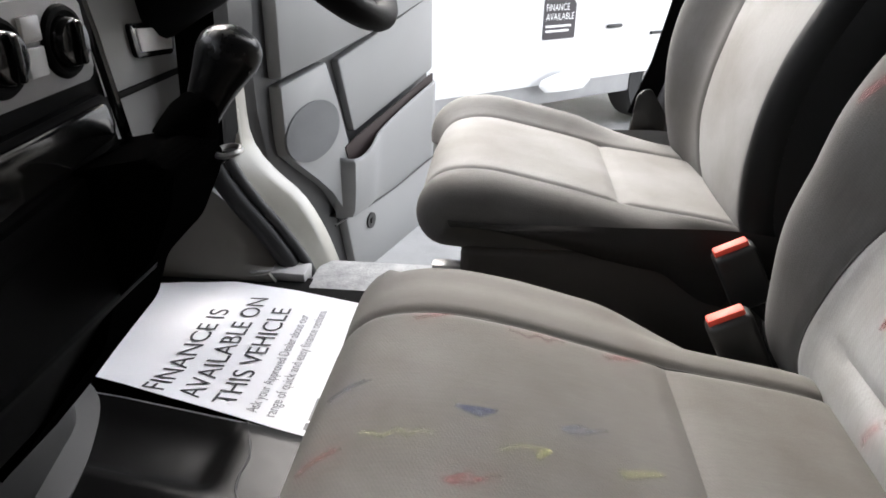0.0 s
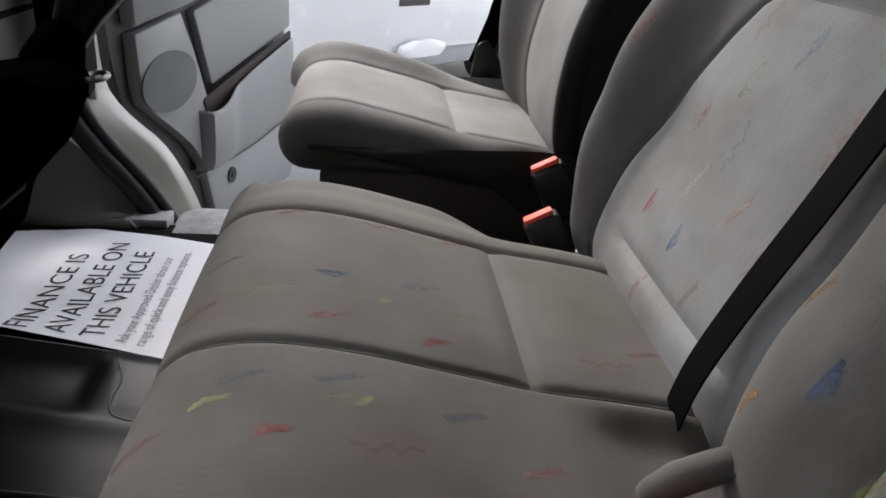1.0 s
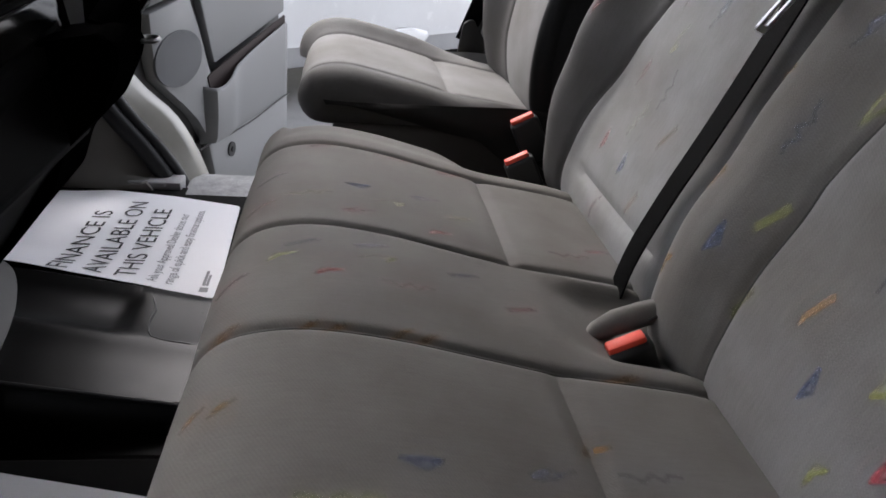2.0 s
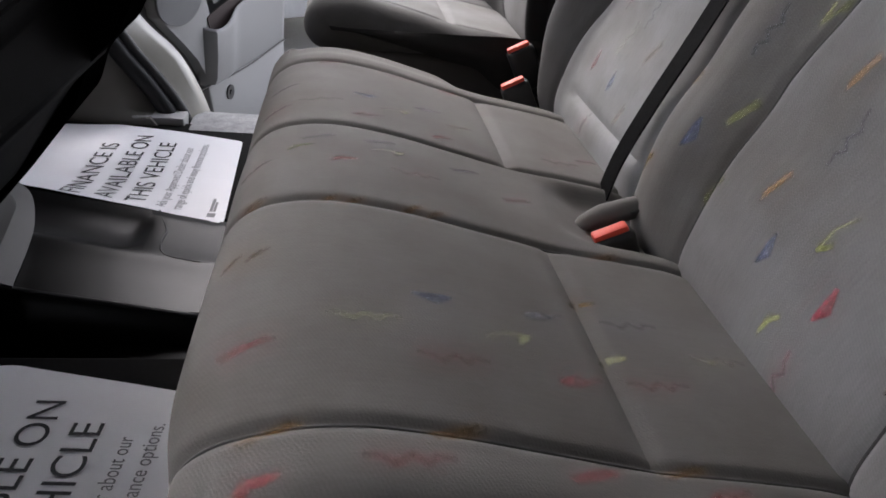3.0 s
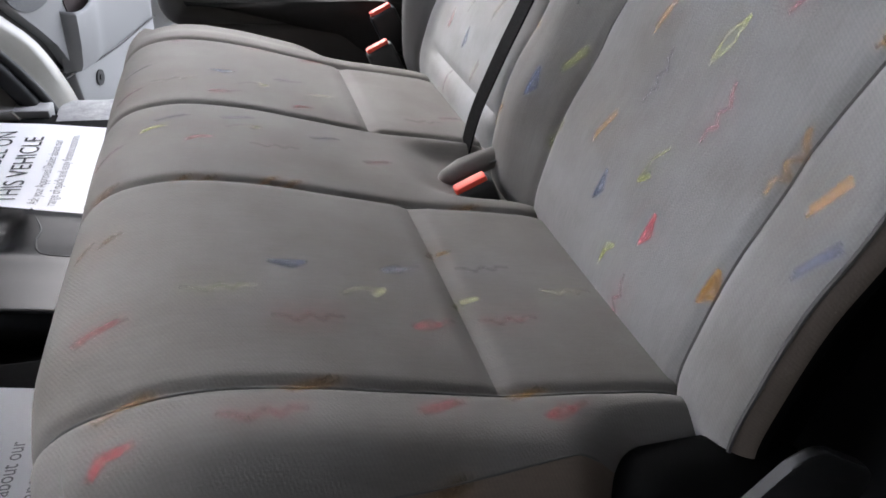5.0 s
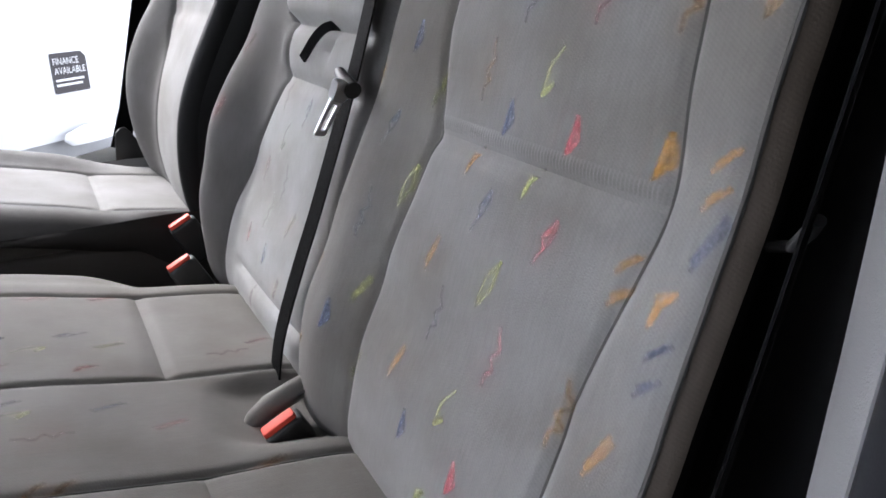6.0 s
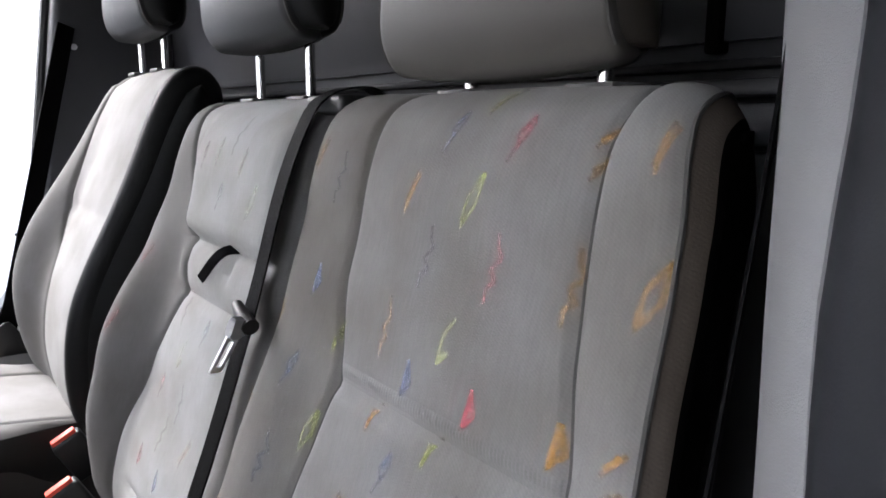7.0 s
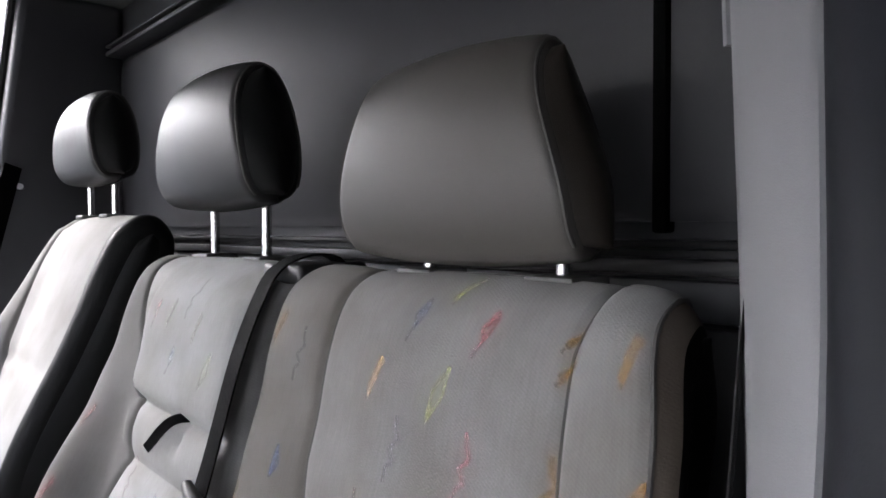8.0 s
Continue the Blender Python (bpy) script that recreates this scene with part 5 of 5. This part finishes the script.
foot = [[(x0 - d, y0, z) for x0, y0 in rounded([(-0.95, 0.20), (-0.478, 0.20), (-0.490, 0.55), (-0.512, 0.675), (-0.562, 0.732), (-0.95, 0.745)], 0.05, 5)] for z, d in ((-0.06, 0.0), (0.06, 0.0), (0.10, 0.010), (0.20, 0.045), (0.32, 0.10))]
part("console_foot", loft(foot), DASH_GREY, dash, "dark rounded foot of the centre console")
band = smooth_line([(-0.610, 0.768, 0.075), (-0.568, 0.752, 0.072), (-0.530, 0.712, 0.068), (-0.498, 0.635, 0.063), (-0.480, 0.560, 0.058), (-0.464, 0.440, 0.050)], 26)
tang = np.gradient(band, axis=0)
part("foot_band", ribbon(band, [(-d[1], d[0], -0.45 * math.hypot(d[0], d[1])) for d in tang], 0.038, 0.010), BANDGREY, dash, "lighter grey band round the console foot")
# gear lever on its pod
pod_prof = [(-0.42, 0.50), (-0.250, 0.535), (-0.228, 0.520), (-0.232, 0.490), (-0.262, 0.429), (-0.286, 0.405), (-0.312, 0.377), (-0.333, 0.320), (-0.400, 0.240), (-0.457, 0.169), (-0.560, 0.050), (-0.640, 0.050), (-0.52, 0.40)]
pod = part("gear_pod", prism(rounded(pod_prof, 0.012, 4), 0.50, 0.624, "y", 0.010, seg=3), GAITER, dash, "black gear lever console")
part("gear_gaiter", tube([(-0.268, 0.612, 0.515), (-0.262, 0.620, 0.530), (-0.258, 0.630, 0.545), (-0.254, 0.640, 0.556)], [0.034, 0.032, 0.027, 0.020], 18), GAITER, dash, "black gear lever gaiter")
knob = smooth_line([(-0.260, 0.645, 0.536, 0.020), (-0.251, 0.651, 0.556, 0.023), (-0.241, 0.658, 0.578, 0.028), (-0.231, 0.665, 0.598, 0.034), (-0.223, 0.669, 0.611, 0.034), (-0.218, 0.671, 0.621, 0.029), (-0.215, 0.672, 0.628, 0.018), (-0.214, 0.672, 0.630, 0.004)], 34)
part("gear_knob", tube([k[:3] for k in knob], [float(k[3]) for k in knob], 28), KNOB, dash, "long black gear knob")
part("gaiter_ring", tube([(-0.222 + 0.012 * math.cos(a), 0.622 + 0.020 * math.sin(a), 0.507) for a in np.linspace(0, 2 * math.pi, 20, endpoint=False)], 0.0035, 6, True), DULL, dash, "small chrome ring")
part("column_cowl", tube([(-0.46, 0.885, 0.63), (-0.36, 0.875, 0.675), (-0.27, 0.860, 0.715)], [0.070, 0.060, 0.050], 20), DASH, dash, "black steering column cowl")
part("stalk", tube([(-0.33, 0.80, 0.665), (-0.31, 0.72, 0.675), (-0.30, 0.66, 0.69)], [0.010, 0.009, 0.011], 10), DASH, dash, "black column stalk")
wheel = thing("steering_wheel", "black steering wheel above the driver's seat", "steering wheel")
WM = pose(-0.215, 0.84, 0.772, 0, 48, 0)
part("rim", tube([WM @ Vector((0.195 * math.cos(a), 0.195 * math.sin(a), 0)) for a in np.linspace(0, 2 * math.pi, 64, endpoint=False)], 0.0165, 14, True), DASH, wheel, "thick black rim")
part("hub", loft([[WM @ Vector((r * math.cos(a), r * math.sin(a), z)) for a in np.linspace(0, 2 * math.pi, 32, endpoint=False)] for r, z in ((0.05, -0.05), (0.08, -0.02), (0.075, 0.015), (0.05, 0.022))]), DASH, wheel, "black hub")
for a in (0.0, 1.9, -1.9, math.pi):
    part("spoke", ribbon([WM @ Vector((r * math.cos(a), r * math.sin(a), -0.008 + 0.002)) for r in (0.06, 0.12, 0.19)], [WM.to_3x3() @ Vector((-math.sin(a), math.cos(a), 0))], 0.035, 0.014), DASH, wheel)

# ---- outside: a white van parked across the yard ----
VM = pose(-0.37, 4.05, 0, 0, 0, 40)
van = thing("parked_van", "white van parked across the yard, brightly lit", "van")
part("body", prism(rounded([(-3.2, -0.22), (3.0, -0.22), (3.0, 1.9), (-1.9, 1.9), (-2.4, 1.05), (-3.2, 0.75)], 0.12, 5), 0.0, 1.9, "y", 0.03, VM), WHITE, van, "white painted body side")
part("sill_trim", box((-2.0, 0.03, -0.36), (2.8, 1.85, -0.20), 0.02, 2, VM), PALE, van, "pale grey sill below the body")
part("mirror_cap", loft([[VM @ Vector((1.04 + r * math.cos(a) * 1.8, -0.06 - 0.03 * math.sin(a), h - 0.085)) for a in np.linspace(0, 2 * math.pi, 16, endpoint=False)] for r, h in ((0.10, -0.17), (0.13, -0.13), (0.12, -0.09), (0.05, -0.06))]), WHITE, van, "rounded white moulding")
for x in (-2.0, 2.1):
    w = part("wheel", tube([VM @ Vector((x, 0.02, -0.29)), VM @ Vector((x, 0.24, -0.29))], 0.33, 28), TYRE, van)
    part("rim", tube([VM @ Vector((x, 0.012, -0.29)), VM @ Vector((x, 0.03, -0.29))], 0.20, 24), DULL, w, "grey steel rim")
part("door_handle", box((1.44, -0.03, 0.11), (1.58, 0.0, 0.135), 0.01, 2, VM), TRIMB, van, "black door handle")
part("rub_strip", box((1.90, -0.02, 0.04), (2.07, 0.0, 0.06), 0.006, 2, VM), TRIMB, van)
st = part("sticker", prism(rounded([(0.0, 0.0), (0.280, 0.0), (0.280, 0.215), (0.245, 0.250), (0.0, 0.250)], 0.012), -0.006, -0.003, "y", 0.0, VM @ pose(0.860, 0, 0.070)), STICKER, van, "dark sticker with white lettering")
for body, dz, h, wd in (("FINANCE", 0.178, 0.060, 0.20), ("AVAILABLE", 0.120, 0.060, 0.245)):
    text(body, h, STICKER_W, st, VM @ pose(0.876, -0.0085, 0.07 + dz, 90, 0, 0), wd)
bm = bmesh.new()
for za, zb, xb in ((0.075, 0.089, 0.225), (0.045, 0.059, 0.205)):
    bm.faces.new([bm.verts.new(VM @ Vector((0.876 + a, -0.0085, 0.07 + b))) for a, b in ((0, za), (xb, za), (xb, zb), (0, zb))])
part("print_bar", bm, STICKER_W, st, "white unreadable small print")
